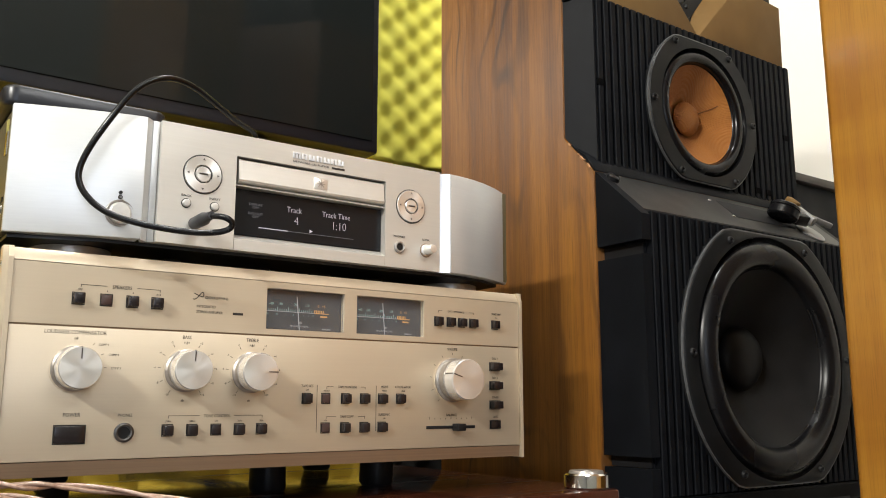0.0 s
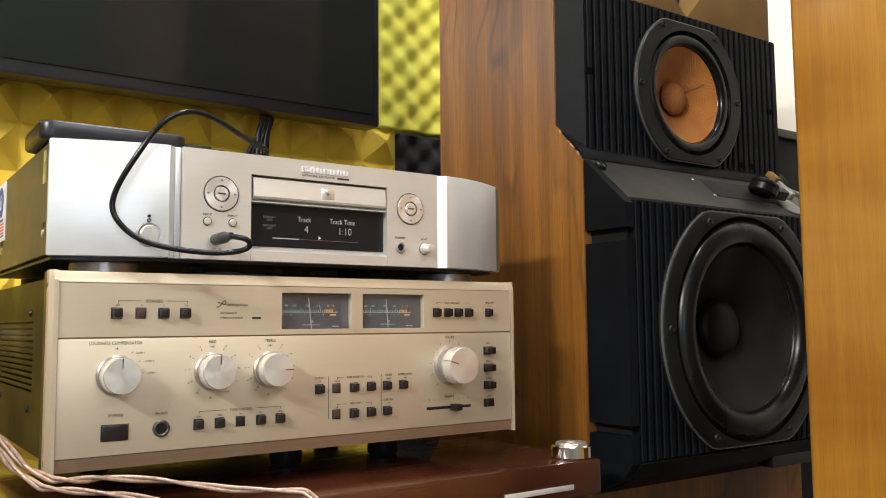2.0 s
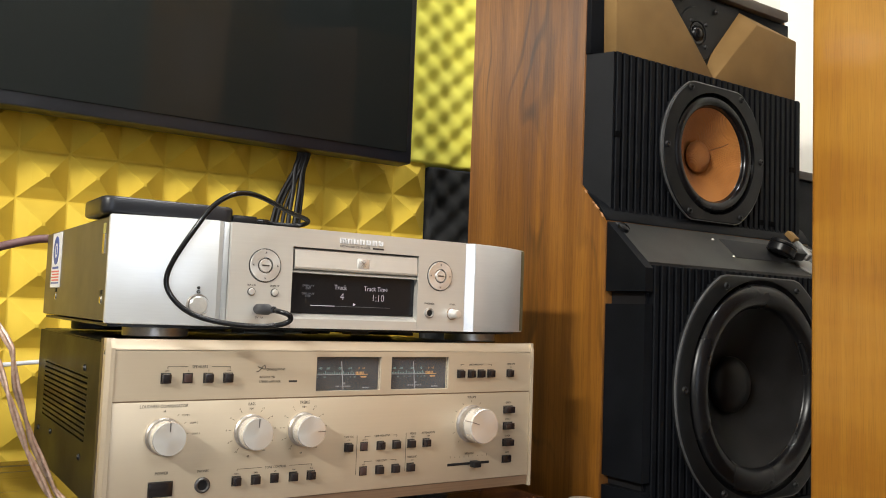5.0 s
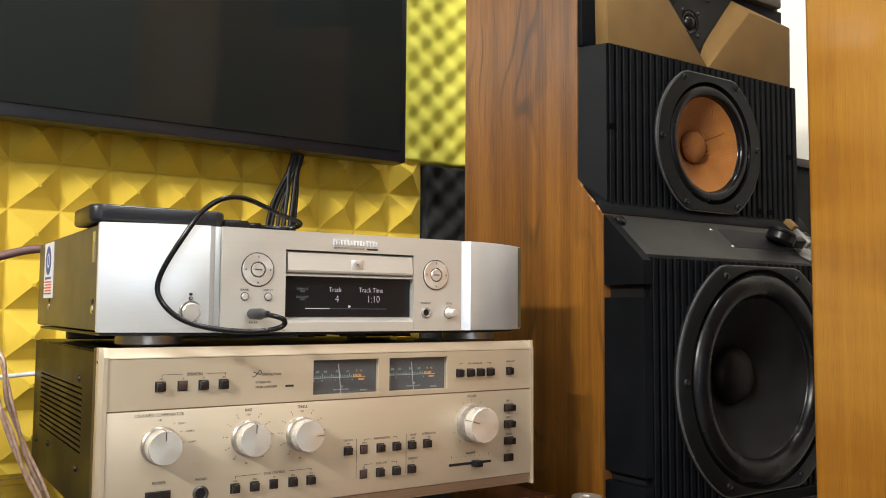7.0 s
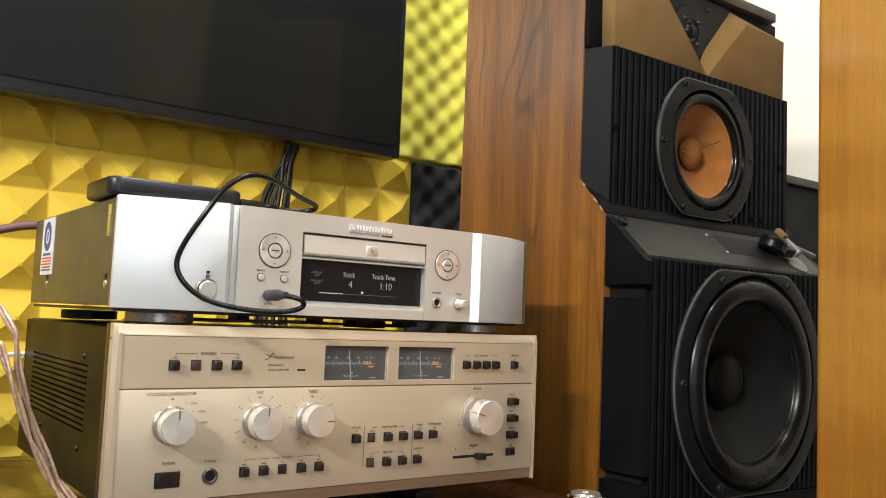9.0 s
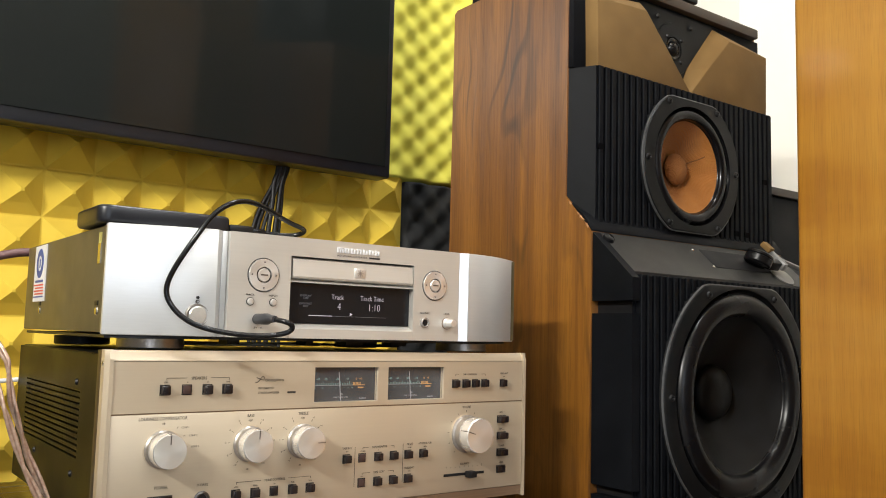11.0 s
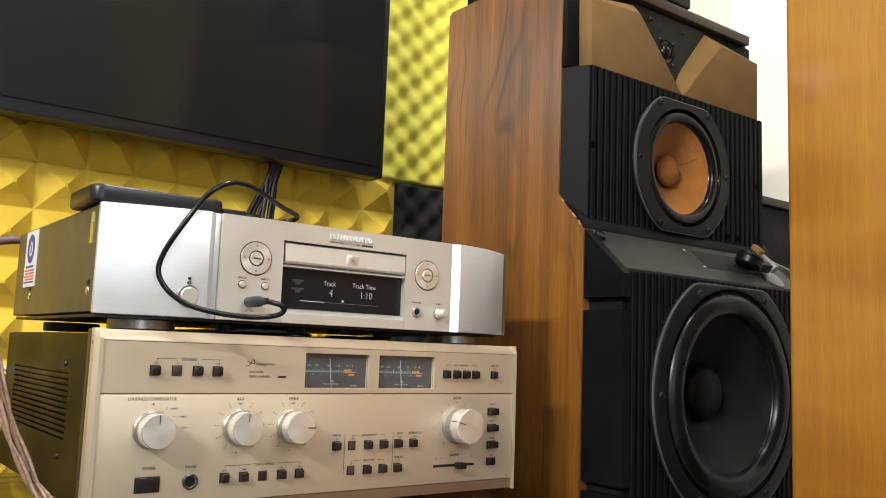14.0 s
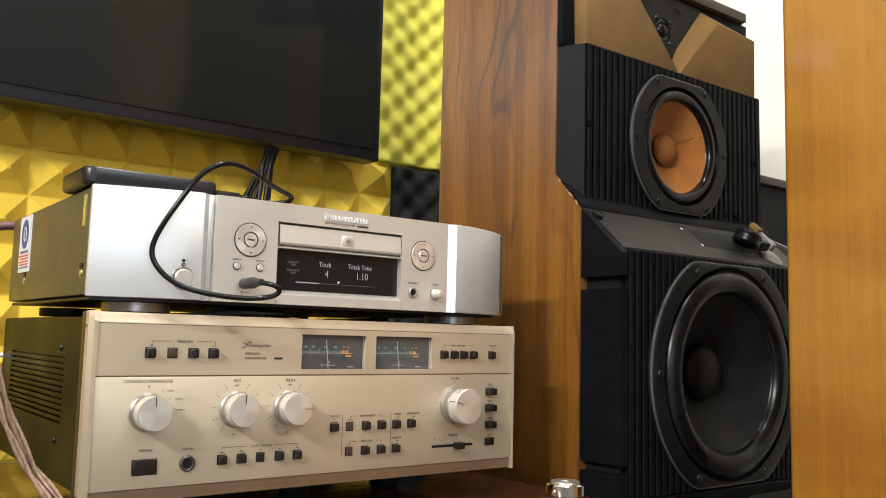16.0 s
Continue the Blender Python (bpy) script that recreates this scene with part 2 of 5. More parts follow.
M_WALL = mat("white_wall_paint", (0.86, 0.84, 0.79), 0.8, 0.0, (0.83, 0.81, 0.76), (3, 3, 3), 6, bump=0.1, bump_scale=250)
M_FLOOR = mat("grey_floor_tile", (0.17, 0.155, 0.14), 0.35, 0.0, (0.14, 0.13, 0.115), (4, 4, 4), 6)
M_INK = mat("dark_print", (0.026, 0.020, 0.017), 0.6, rough_var=0)
M_LABEL = mat("white_sticker", (0.75, 0.75, 0.76), 0.5, 0.0, (0.7, 0.7, 0.72), (60, 60, 60), 4)


# ---- mesh helpers ----
def box(bm, x0, x1, y0, y1, z0, z1, bevel=0.0, seg=2):
    got = bmesh.ops.create_cube(bm, size=1.0, matrix=Matrix.LocRotScale(((x0 + x1) / 2, (y0 + y1) / 2, (z0 + z1) / 2), None, (x1 - x0, y1 - y0, z1 - z0)))
    if bevel:
        edges = {e for v in got["verts"] for e in v.link_edges}
        bmesh.ops.bevel(bm, geom=list(edges), offset=bevel, segments=seg, profile=0.5, affect="EDGES")
    return bm


def prism(bm, outline, y0, y1):
    """An outline in x and z, drawn out from y0 (front) to y1."""
    a = [bm.verts.new((x, y0, z)) for x, z in outline]
    b = [bm.verts.new((x, y1, z)) for x, z in outline]
    n = len(a)
    bm.faces.new(a)
    bm.faces.new(list(reversed(b)))
    for i in range(n):
        bm.faces.new((a[i], b[i], b[(i + 1) % n], a[(i + 1) % n]))
    bmesh.ops.recalc_face_normals(bm, faces=bm.faces)
    return bm


def prism_x(bm, outline, x0, x1):
    """An outline in y and z, drawn out from x0 to x1."""
    a = [bm.verts.new((x0, y, z)) for y, z in outline]
    b = [bm.verts.new((x1, y, z)) for y, z in outline]
    n = len(a)
    bm.faces.new(a)
    bm.faces.new(list(reversed(b)))
    for i in range(n):
        bm.faces.new((a[i], b[i], b[(i + 1) % n], a[(i + 1) % n]))
    bmesh.ops.recalc_face_normals(bm, faces=bm.faces)
    return bm


def lathe(bm, profile, centre, axis="y", seg=48):
    """Turns a profile of (radius, height along the axis) round the axis at centre."""
    cx, cy, cz = centre
    rings = []
    for r, h in profile:
        ring = []
        for i in range(1 if r < 1e-6 else seg):
            a = 2 * math.pi * i / seg
            u, w = r * math.cos(a), r * math.sin(a)
            ring.append(bm.verts.new((cx + u, cy + h, cz + w) if axis == "y" else (cx + u, cy + w, cz + h) if axis == "z" else (cx + h, cy + u, cz + w)))
        rings.append(ring)
    for p, q in zip(rings, rings[1:]):
        for i in range(seg):
            j = (i + 1) % seg
            if len(p) == 1 and len(q) == 1:
                continue
            f = (p[0], q[j], q[i]) if len(p) == 1 else (p[i], p[j], q[0]) if len(q) == 1 else (p[i], p[j], q[j], q[i])
            bm.faces.new(f)
    bmesh.ops.recalc_face_normals(bm, faces=bm.faces)
    return bm


def tube(name, points, radius, material, parent=None, label="", res=6):
    c = bpy.data.curves.new(name, "CURVE")
    c.dimensions, c.bevel_depth, c.bevel_resolution, c.use_fill_caps = "3D", radius, res, True
    s = c.splines.new("NURBS")
    s.points.add(len(points) - 1)
    for p, q in zip(s.points, points):
        p.co = (*q, 1)
    s.use_endpoint_u, s.order_u, s.resolution_u = True, 4, 10
    c.materials.append(material)
    tmp = bpy.data.objects.new(name, c)
    scene.collection.objects.link(tmp)
    me = bpy.data.meshes.new_from_object(tmp.evaluated_get(bpy.context.evaluated_depsgraph_get()))
    bpy.data.objects.remove(tmp)
    me.name = name
    me.shade_smooth()
    return place(name, me, parent, label)


def place(name, me, parent=None, label="", at=None):
    ob = new(name, me)
    if at:
        ob.location = at
    if parent is not None:
        ob.parent = parent
        if parent.type == "EMPTY":
            ob.matrix_parent_inverse = Matrix.Translation(parent.location).inverted()
    if label:
        ob["label"] = label
    return ob


def part(name, bm, material, parent=None, label="", smooth=40.0, at=None):
    """Links a bmesh as one mesh object under a thing or a part."""
    me = bpy.data.meshes.new(name)
    bm.to_mesh(me)
    bm.free()
    me.materials.append(material)
    if smooth:
        me.shade_smooth()
        me.set_sharp_from_angle(angle=radians(smooth))
    return place(name, me, parent, label, at)


def thing(name, at, label, category, group="", kind=""):
    e = new(name)
    e.location = at
    e.empty_display_size = 0.05
    return tagged(e, label, category, group, kind)


def writing(name, text, x, z, size, material, parent, y=-0.00016, align="CENTER", stretch=1.0, m=None, thin=0.0):
    """Printed words on a front that faces -y, as a flat mesh."""
    c = bpy.data.curves.new(name, "FONT")
    c.body, c.size, c.align_x, c.align_y, c.extrude = text, size, align, "CENTER", 0.00005
    c.resolution_u, c.offset = 2, -thin
    tmp = bpy.data.objects.new(name, c)
    scene.collection.objects.link(tmp)
    me = bpy.data.meshes.new_from_object(tmp.evaluated_get(bpy.context.evaluated_depsgraph_get()))
    bpy.data.objects.remove(tmp)
    me.name = name
    me.transform((m or pose(x, y, z, 90, 0, 0)) @ Matrix.Diagonal((stretch, 1, 1, 1)))
    me.materials.clear()
    me.materials.append(material)
    return place(name, me, parent)


# ---- the room ----
part("floor", box(bmesh.new(), -2.6, 2.0, -3.2, 0.75, -0.1, 0), M_FLOOR).update_tag()
tagged(bpy.data.objects["floor"], "plain grey tiled floor of the listening room", "floor", kind="structure")
tagged(part("ceiling", box(bmesh.new(), -2.6, 2.0, -3.2, 0.75, 2.7, 2.8), M_WALL), "plain white painted ceiling", "ceiling", kind="structure")
tagged(part("wall_north", box(bmesh.new(), -2.6, 2.0, 0.61, 0.75, 0, 2.7), M_WALL), "white painted wall behind the yellow foam", "wall", kind="structure")
tagged(part("wall_east", box(bmesh.new(), 1.75, 1.9, -3.2, 0.61, 0, 2.7), M_WALL), "plain white painted wall", "wall", kind="structure")
tagged(part("wall_west", box(bmesh.new(), -2.6, -2.45, -3.2, 0.61, 0, 2.7), M_DIM), "plain beige painted wall", "wall", kind="structure")
# unseen low wall, added to block the west lamp from the amplifier's side
tagged(part("unseen_shade_wall", box(bmesh.new(), -1.30, -1.18, -0.75, 0.61, 0, 1.38), M_DIM), "unseen low wall added to shade the amplifier's side", "wall", kind="structure")
bm = bmesh.new()
for xa, xb, za, zb in ((-2.45, -1.61, 0, 2.7), (-0.49, 1.75, 0, 2.7), (-1.61, -0.49, 0, 0.54), (-1.61, -0.49, 1.76, 2.7)):
    box(bm, xa, xb, -3.2, -3.05, za, zb)
bmesh.ops.remove_doubles(bm, verts=bm.verts, dist=1e-6)
tagged(part("wall_south", bm, M_DIM, smooth=0), "plain beige painted wall with a window opening", "wall", kind="structure")
win = tagged(part("window_1", box(bmesh.new(), -1.61, -0.49, -3.19, -3.17, 0.54, 1.76), M_WALL), "white blind in the window opening", "window", kind="structure")
for xa, xb, za, zb in ((-1.61, -1.57, 0.54, 1.76), (-0.53, -0.49, 0.54, 1.76), (-1.57, -0.53, 0.54, 0.58), (-1.57, -0.53, 1.72, 1.76)):
    part("window_frame", box(bmesh.new(), xa, xb, -3.169, -3.09, za, zb), M_WALL, win)

# ---- foam on the wall ----
PX, PZ = 0.0652, 0.0675
VALLEY = 0.556


def pyramid_mesh(seed):
    rnd = random.Random(seed)
    bm = bmesh.new()
    a, c, w, py = PX / 2 - 0.0008, PZ / 2 - 0.0008, 0.0022, -0.0245 + rnd.uniform(-0.002, 0.003)
    xm, zm = rnd.uniform(-0.0025, 0.0025), rnd.uniform(-0.0025, 0.0025)
    low = [bm.verts.new((x, 0, z)) for x, z in ((-a, -c), (a, -c), (a, c), (-a, c))]
    mid = [bm.verts.new((v.co.x * 0.52 + xm * 0.5, py * 0.46, v.co.z * 0.52 + zm * 0.5)) for v in low]
    top = [bm.verts.new((xm + i * w, py, zm + k * w)) for i, k in ((-1, -1), (1, -1), (1, 1), (-1, 1))]
    bm.faces.new(top)
    for p, q in ((low, mid), (mid, top)):
        for i in range(4):
            j = (i + 1) % 4
            bm.faces.new((p[i], p[j], q[j], q[i]))
    bmesh.ops.recalc_face_normals(bm, faces=bm.faces)
    me = bpy.data.meshes.new("pyramid")
    bm.to_mesh(me)
    bm.free()
    me.materials.append(M_YELLOW)
    return me


PYRAMIDS = [pyramid_mesh(i) for i in range(9)]
for a, c in ((-2, 0), (-1, 0), (0, 0), (-2, 1), (-1, 1)):
    x0, z0 = 0.6455 + (a - 1) * 8 * PX, 0.930 - 7 * PZ + c * 8 * PZ
    panel = part("acoustic_foam_panel", box(bmesh.new(), x0, x0 + 8 * PX, VALLEY, 0.608, z0, z0 + 8 * PZ), M_YELLOW)
    tagged(panel, "yellow pyramid foam panel glued to the wall", "foam panel", "yellow pyramid foam panels")
    for i in range(8):
        for k in range(8):
            place("pyramid", random.choice(PYRAMIDS), panel, at=(x0 + (i + 0.5) * PX, VALLEY + 0.0002, z0 + (k + 0.5) * PZ))


def egg_panel(x0, x1, z0, z1, material, label, amp=0.0048):
    cols, rows = int((x1 - x0) / 0.0044), int((z1 - z0) / 0.0042)
    bm = bmesh.new()
    grid = []
    for i in range(cols + 1):
        line = []
        for k in range(rows + 1):
            x, z = x0 + (x1 - x0) * i / cols, z0 + (z1 - z0) * k / rows
            h = -math.cos(2 * math.pi * (x - 0.6485) / 0.0525) * math.cos(2 * math.pi * (z - 1.0409) / 0.0498)
            h = h + 0.16 * (1 - h * h) + 0.10 * noise.noise((x * 30, z * 30, 1.0))
            line.append(bm.verts.new((x, 0.545 - amp * h, z)))
        grid.append(line)
    for i in range(cols):
        for k in range(rows):
            bm.faces.new((grid[i][k], grid[i + 1][k], grid[i + 1][k + 1], grid[i][k + 1]))
    border = [grid[i][0] for i in range(cols + 1)] + [grid[cols][k] for k in range(1, rows + 1)] + [grid[i][rows] for i in range(cols - 1, -1, -1)] + [grid[0][k] for k in range(rows - 1, 0, -1)]
    back = [bm.verts.new((v.co.x, 0.608, v.co.z)) for v in border]
    for i in range(len(border)):
        j = (i + 1) % len(border)
        bm.faces.new((border[i], border[j], back[j], back[i]))
    bmesh.ops.recalc_face_normals(bm, faces=bm.faces)
    return tagged(part("egg_crate_foam_panel", bm, material, smooth=180), label, "foam panel", "egg crate foam panels")


egg_panel(0.130, 1.13, 0.991, 1.75, M_YELLOW2, "lemon yellow egg crate foam panel glued to the wall")
egg_panel(0.650, 1.13, 0.49, 0.986, M_BLACKFOAM, "black egg crate foam panel glued to the wall")

# ---- television ----
tv = thing("television", (0.0, 0.5, 0.965), "large black flat television mounted on the foam wall, switched off", "television")
bm = bmesh.new()
box(bm, -0.56, 0.556, 0.457, 0.495, 0.967, 1.62, 0.004)
part("housing", bm, M_TVFRAME, tv)
part("screen", box(bmesh.new(), -0.548, 0.5445, 0.4545, 0.4585, 0.985, 1.608, 0.001), M_SCREEN, tv, "glossy black switched-off screen")

# ---- rack ----
rack = thing("rack_cabinet", (0.0, 0.2, 0), "glossy red-brown lacquered wooden audio rack", "rack")
part("top_board", box(bmesh.new(), -0.0395, 0.504, -0.059, 0.495, 0.487, 0.522, 0.003), M_ROSE, rack)
for xa, xb in ((0.462, 0.496), (-0.037, -0.003)):
    part("side_panel", box(bmesh.new(), xa, xb, -0.045, 0.49, 0.03, 0.486, 0.002), M_ROSE, rack)
part("back_panel", box(bmesh.new(), -0.0025, 0.461, 0.47, 0.485, 0.03, 0.486), M_ROSE, rack)
part("bottom_board", box(bmesh.new(), -0.0395, 0.498, -0.05, 0.49, 0.0, 0.0295, 0.002), M_ROSE, rack)
part("pale_strip", box(bmesh.new(), 0.379, 0.465, -0.0605, -0.0588, 0.4955, 0.5005, 0.0004), M_SILVER, rack, "thin pale strip on the board's front edge")

puck = thing("isolation_foot", (0.483, -0.038, 0.522), "polished metal isolation foot standing on the rack", "isolation foot")
part("base", lathe(bmesh.new(), [(0, 0), (0.019, 0), (0.0205, 0.0015), (0.0205, 0.012), (0.019, 0.0135), (0, 0.0135)], (0.483, -0.038, 0.522), "z"), M_CHROME, puck)
part("cap", lathe(bmesh.new(), [(0, 0.0002), (0.006, 0.0002), (0.0068, 0.0016), (0.0150, 0.0020), (0.0158, 0.0)], (0.483, -0.038, 0.5356), "z"), M_KNOBSIDE, puck)


# ---- amplifier ----
def plate_with_holes(bm, x0, x1, z0, z1, y0, y1, holes):
    """A front plate with a row of rectangular openings (x0, x1, z0, z1) that share their z range."""
    za, zb = holes[0][2], holes[0][3]
    box(bm, x0, x1, y0, y1, z0, za)
    box(bm, x0, x1, y0, y1, zb, z1)
    xs = [x0] + [v for h in holes for v in h[:2]] + [x1]
    for a, b in zip(xs[::2], xs[1::2]):
        box(bm, a, b, y0, y1, za, zb)
    bmesh.ops.remove_doubles(bm, verts=bm.verts, dist=1e-6)
    return bm


amp = thing("amplifier", (0.2225, 0.18, 0.522), "champagne gold stereo amplifier with two lit meters on the rack", "amplifier")
upper = part("upper_panel", plate_with_holes(bmesh.new(), 0.0065, 0.4375, 0.6491, 0.690, 0.0, 0.012, [(0.1845, 0.2525, 0.6535, 0.685), (0.264, 0.331, 0.6535, 0.685)]), M_CHAMP, amp)
lower = part("lower_panel", box(bmesh.new(), 0.0065, 0.4375, 0.0, 0.012, 0.560, 0.6479, 0.0006), M_CHAMP, amp)
part("panel_joint", box(bmesh.new(), 0.0068, 0.4372, 0.0012, 0.011, 0.6475, 0.6495), M_BRONZE, amp, "dark joint between the panels")
part("top_rail", prism_x(bmesh.new(), [(0.0, 0.6904), (0.0, 0.6915), (0.0045, 0.699), (0.012, 0.699), (0.012, 0.6904)], 0.0065, 0.4375), M_CHAMP, amp)
part("bottom_rail", prism_x(bmesh.new(), [(0.0005, 0.5596), (0.0015, 0.55), (0.012, 0.55), (0.012, 0.5596)], 0.0065, 0.4375), M_BRONZE, amp, "bronze lower rail")
for a, s in ((0.0, 1), (0.4442, -1)):
    bm = bmesh.new()
    pts = [(a, 0.012), (a, 0.0035), (a + s * 0.003, -0.0012), (a + s * 0.0062, -0.0012), (a + s * 0.0062, 0.012)]
    lo = [bm.verts.new((x, y, 0.549)) for x, y in pts]
    hi = [bm.verts.new((x, y + (0.003 if y < 0.003 else 0), 0.6995)) for x, y in pts]
    mid = [bm.verts.new((x, y, 0.692)) for x, y in pts]
    for p, q in ((lo, mid), (mid, hi)):
        for i in range(5):
            j = (i + 1) % 5
            bm.faces.new((p[i], p[j], q[j], q[i]))
    bm.faces.new(lo), bm.faces.new(list(reversed(hi)))
    bmesh.ops.recalc_face_normals(bm, faces=bm.faces)
    part("end_cap", bm, M_CHAMP, amp, smooth=20)
part("case", box(bmesh.new(), 0.0085, 0.4365, 0.0125, 0.348, 0.556, 0.6955, 0.0015), M_DARKCASE, amp)
bm = bmesh.new()
box(bm, 0.0045, 0.0083, 0.0235, 0.346, 0.6615, 0.6945)
box(bm, 0.0045, 0.0083, 0.0235, 0.346, 0.556, 0.6043)
box(bm, 0.0045, 0.0083, 0.0235, 0.0865, 0.6043, 0.6615)
box(bm, 0.0045, 0.0083, 0.302, 0.346, 0.6043, 0.6615)
bmesh.ops.remove_doubles(bm, verts=bm.verts, dist=1e-6)
vent = part("side_plate", bm, M_DARKCASE, amp, "dark vented steel side", smooth=20)
for i in range(11):
    part("vent_slat", box(bmesh.new(), 0.0045, 0.0083, 0.0867, 0.3018, 0.6061 + i * 0.00505, 0.6094 + i * 0.00505), M_DARKCASE, vent)
M_EDGE = mat("dark_bronze_edge", (0.060, 0.040, 0.026), 0.45, 0.3, (0.048, 0.032, 0.021), (30, 30, 200), 3)
for xa, xb in ((0.0002, 0.0084), (0.4366, 0.4440)):
    part("front_edge", box(bmesh.new(), xa, xb, 0.0123, 0.0232, 0.5495, 0.6990, 0.0004), M_EDGE, amp, "dark bronze edge of the front plate")
for y, z in ((0.0994, 0.6688), (0.2456, 0.5929), (0.1021, 0.5896), (0.318, 0.588)):
    part("side_screw", lathe(bmesh.new(), [(0, -0.0022), (0.0022, -0.0018), (0.0034, 0)], (0.0045, y, z), "x", 14), M_BLACK, amp)
for z in (0.688, 0.558):
    part("end_screw", lathe(bmesh.new(), [(0, -0.0008), (0.0016, -0.0005), (0.0022, 0.0002)], (0.0, 0.0078, z), "x", 12), M_CHROME, amp)
for x, y in ((0.235, 0.10), (0.345, 0.10), (0.10, 0.3), (0.385, 0.3)):
    part("foot", lathe(bmesh.new(), [(0, 0), (0.014, 0), (0.016, 0.003), (0.015, 0.033), (0, 0.033)], (x, y, 0.5222), "z", 32), M_BLACK, amp)


def knob(x, z, r, depth, angle):
    b = part("knob", lathe(bmesh.new(), [(r * 0.97, -depth * 0.44), (r * 0.985, -depth * 0.5), (r, -depth * 0.52), (r * 0.99, -depth * 0.95), (r * 0.95, -depth), (r * 0.5, -depth * 1.012), (0, -depth * 1.018)], (x, -0.0002, z), "y", 64), M_SPUN, amp, "turned bright aluminium knob", smooth=25)
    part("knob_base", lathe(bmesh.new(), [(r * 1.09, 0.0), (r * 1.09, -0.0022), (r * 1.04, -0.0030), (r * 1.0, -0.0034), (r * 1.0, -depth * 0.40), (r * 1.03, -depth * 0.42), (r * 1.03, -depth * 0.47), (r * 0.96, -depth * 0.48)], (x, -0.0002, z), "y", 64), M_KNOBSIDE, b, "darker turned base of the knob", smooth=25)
    a = radians(angle)
    u, w = math.cos(a), math.sin(a)
    bm = bmesh.new()
    box(bm, r * 0.42, r * 0.93, -depth * 1.03, -depth * 0.99, -0.0004, 0.0004)
    box(bm, r * 0.9, r * 1.004, -depth * 0.985, -depth * 0.55, -0.0004, 0.0004)
    bmesh.ops.transform(bm, matrix=Matrix.Translation((x, 0, z)) @ Matrix.Rotation(-a, 4, "Y"), verts=bm.verts)
    part("pointer", bm, M_INK, b, "dark pointer line")
    part("skirt", lathe(bmesh.new(), [(r * 1.05, -0.0001), (r * 1.15, -0.0001), (r * 1.15, -0.0007), (r * 1.05, -0.0010)], (x, 0, z), "y", 48), M_CHAMP, b, "flat ring round the knob")
    return b


knob(0.0485, 0.6200, 0.0139, 0.019, 90)
knob(0.1238, 0.6202, 0.0140, 0.019, 88)
knob(0.1738, 0.6200, 0.0140, 0.019, 0)
knob(0.361, 0.6172, 0.0175, 0.024, 163)


def ticks(name, x, z, r0, r1, angles):
    bm = bmesh.new()
    for a in angles:
        k = bmesh.new()
        box(k, r0, r1, -0.00018, 0.0002, -0.00018, 0.00018)
        bmesh.ops.transform(k, matrix=Matrix.Translation((x, 0, z)) @ Matrix.Rotation(-radians(a), 4, "Y"), verts=k.verts)
        me = bpy.data.meshes.new("tick")
        k.to_mesh(me)
        k.free()
        bm.from_mesh(me)
        bpy.data.meshes.remove(me)
    return part(name, bm, M_INK, amp)


ticks("scale_marks", 0.049, 0.621, 0.0184, 0.0202, (90, 55, 28, 0))
for x in (0.124, 0.174):
    ticks("scale_marks", x, 0.621, 0.0180, 0.0200, [90 + i * 29 for i in range(-5, 6)])
    for i, w in zip(range(-5, 6), ("+10", "+8", "+6", "+4", "+2", "", "-2", "-4", "-6", "-8", "-10")):
        a = radians(90 + i * 29)
        if w:
            writing("printed_number", w, x + 0.0222 * math.cos(a), 0.621 + 0.0217 * math.sin(a), 0.0021, M_INK, amp)
    writing("printed_word", "FLAT", x, 0.6400, 0.0019, M_INK, amp)
    writing("printed_word", "dB", x - 0.0015, 0.5990, 0.0022, M_INK, amp)
ticks("scale_marks", 0.361, 0.6172, 0.0218, 0.0238, [90 + i * 28 for i in range(-5, 6)])
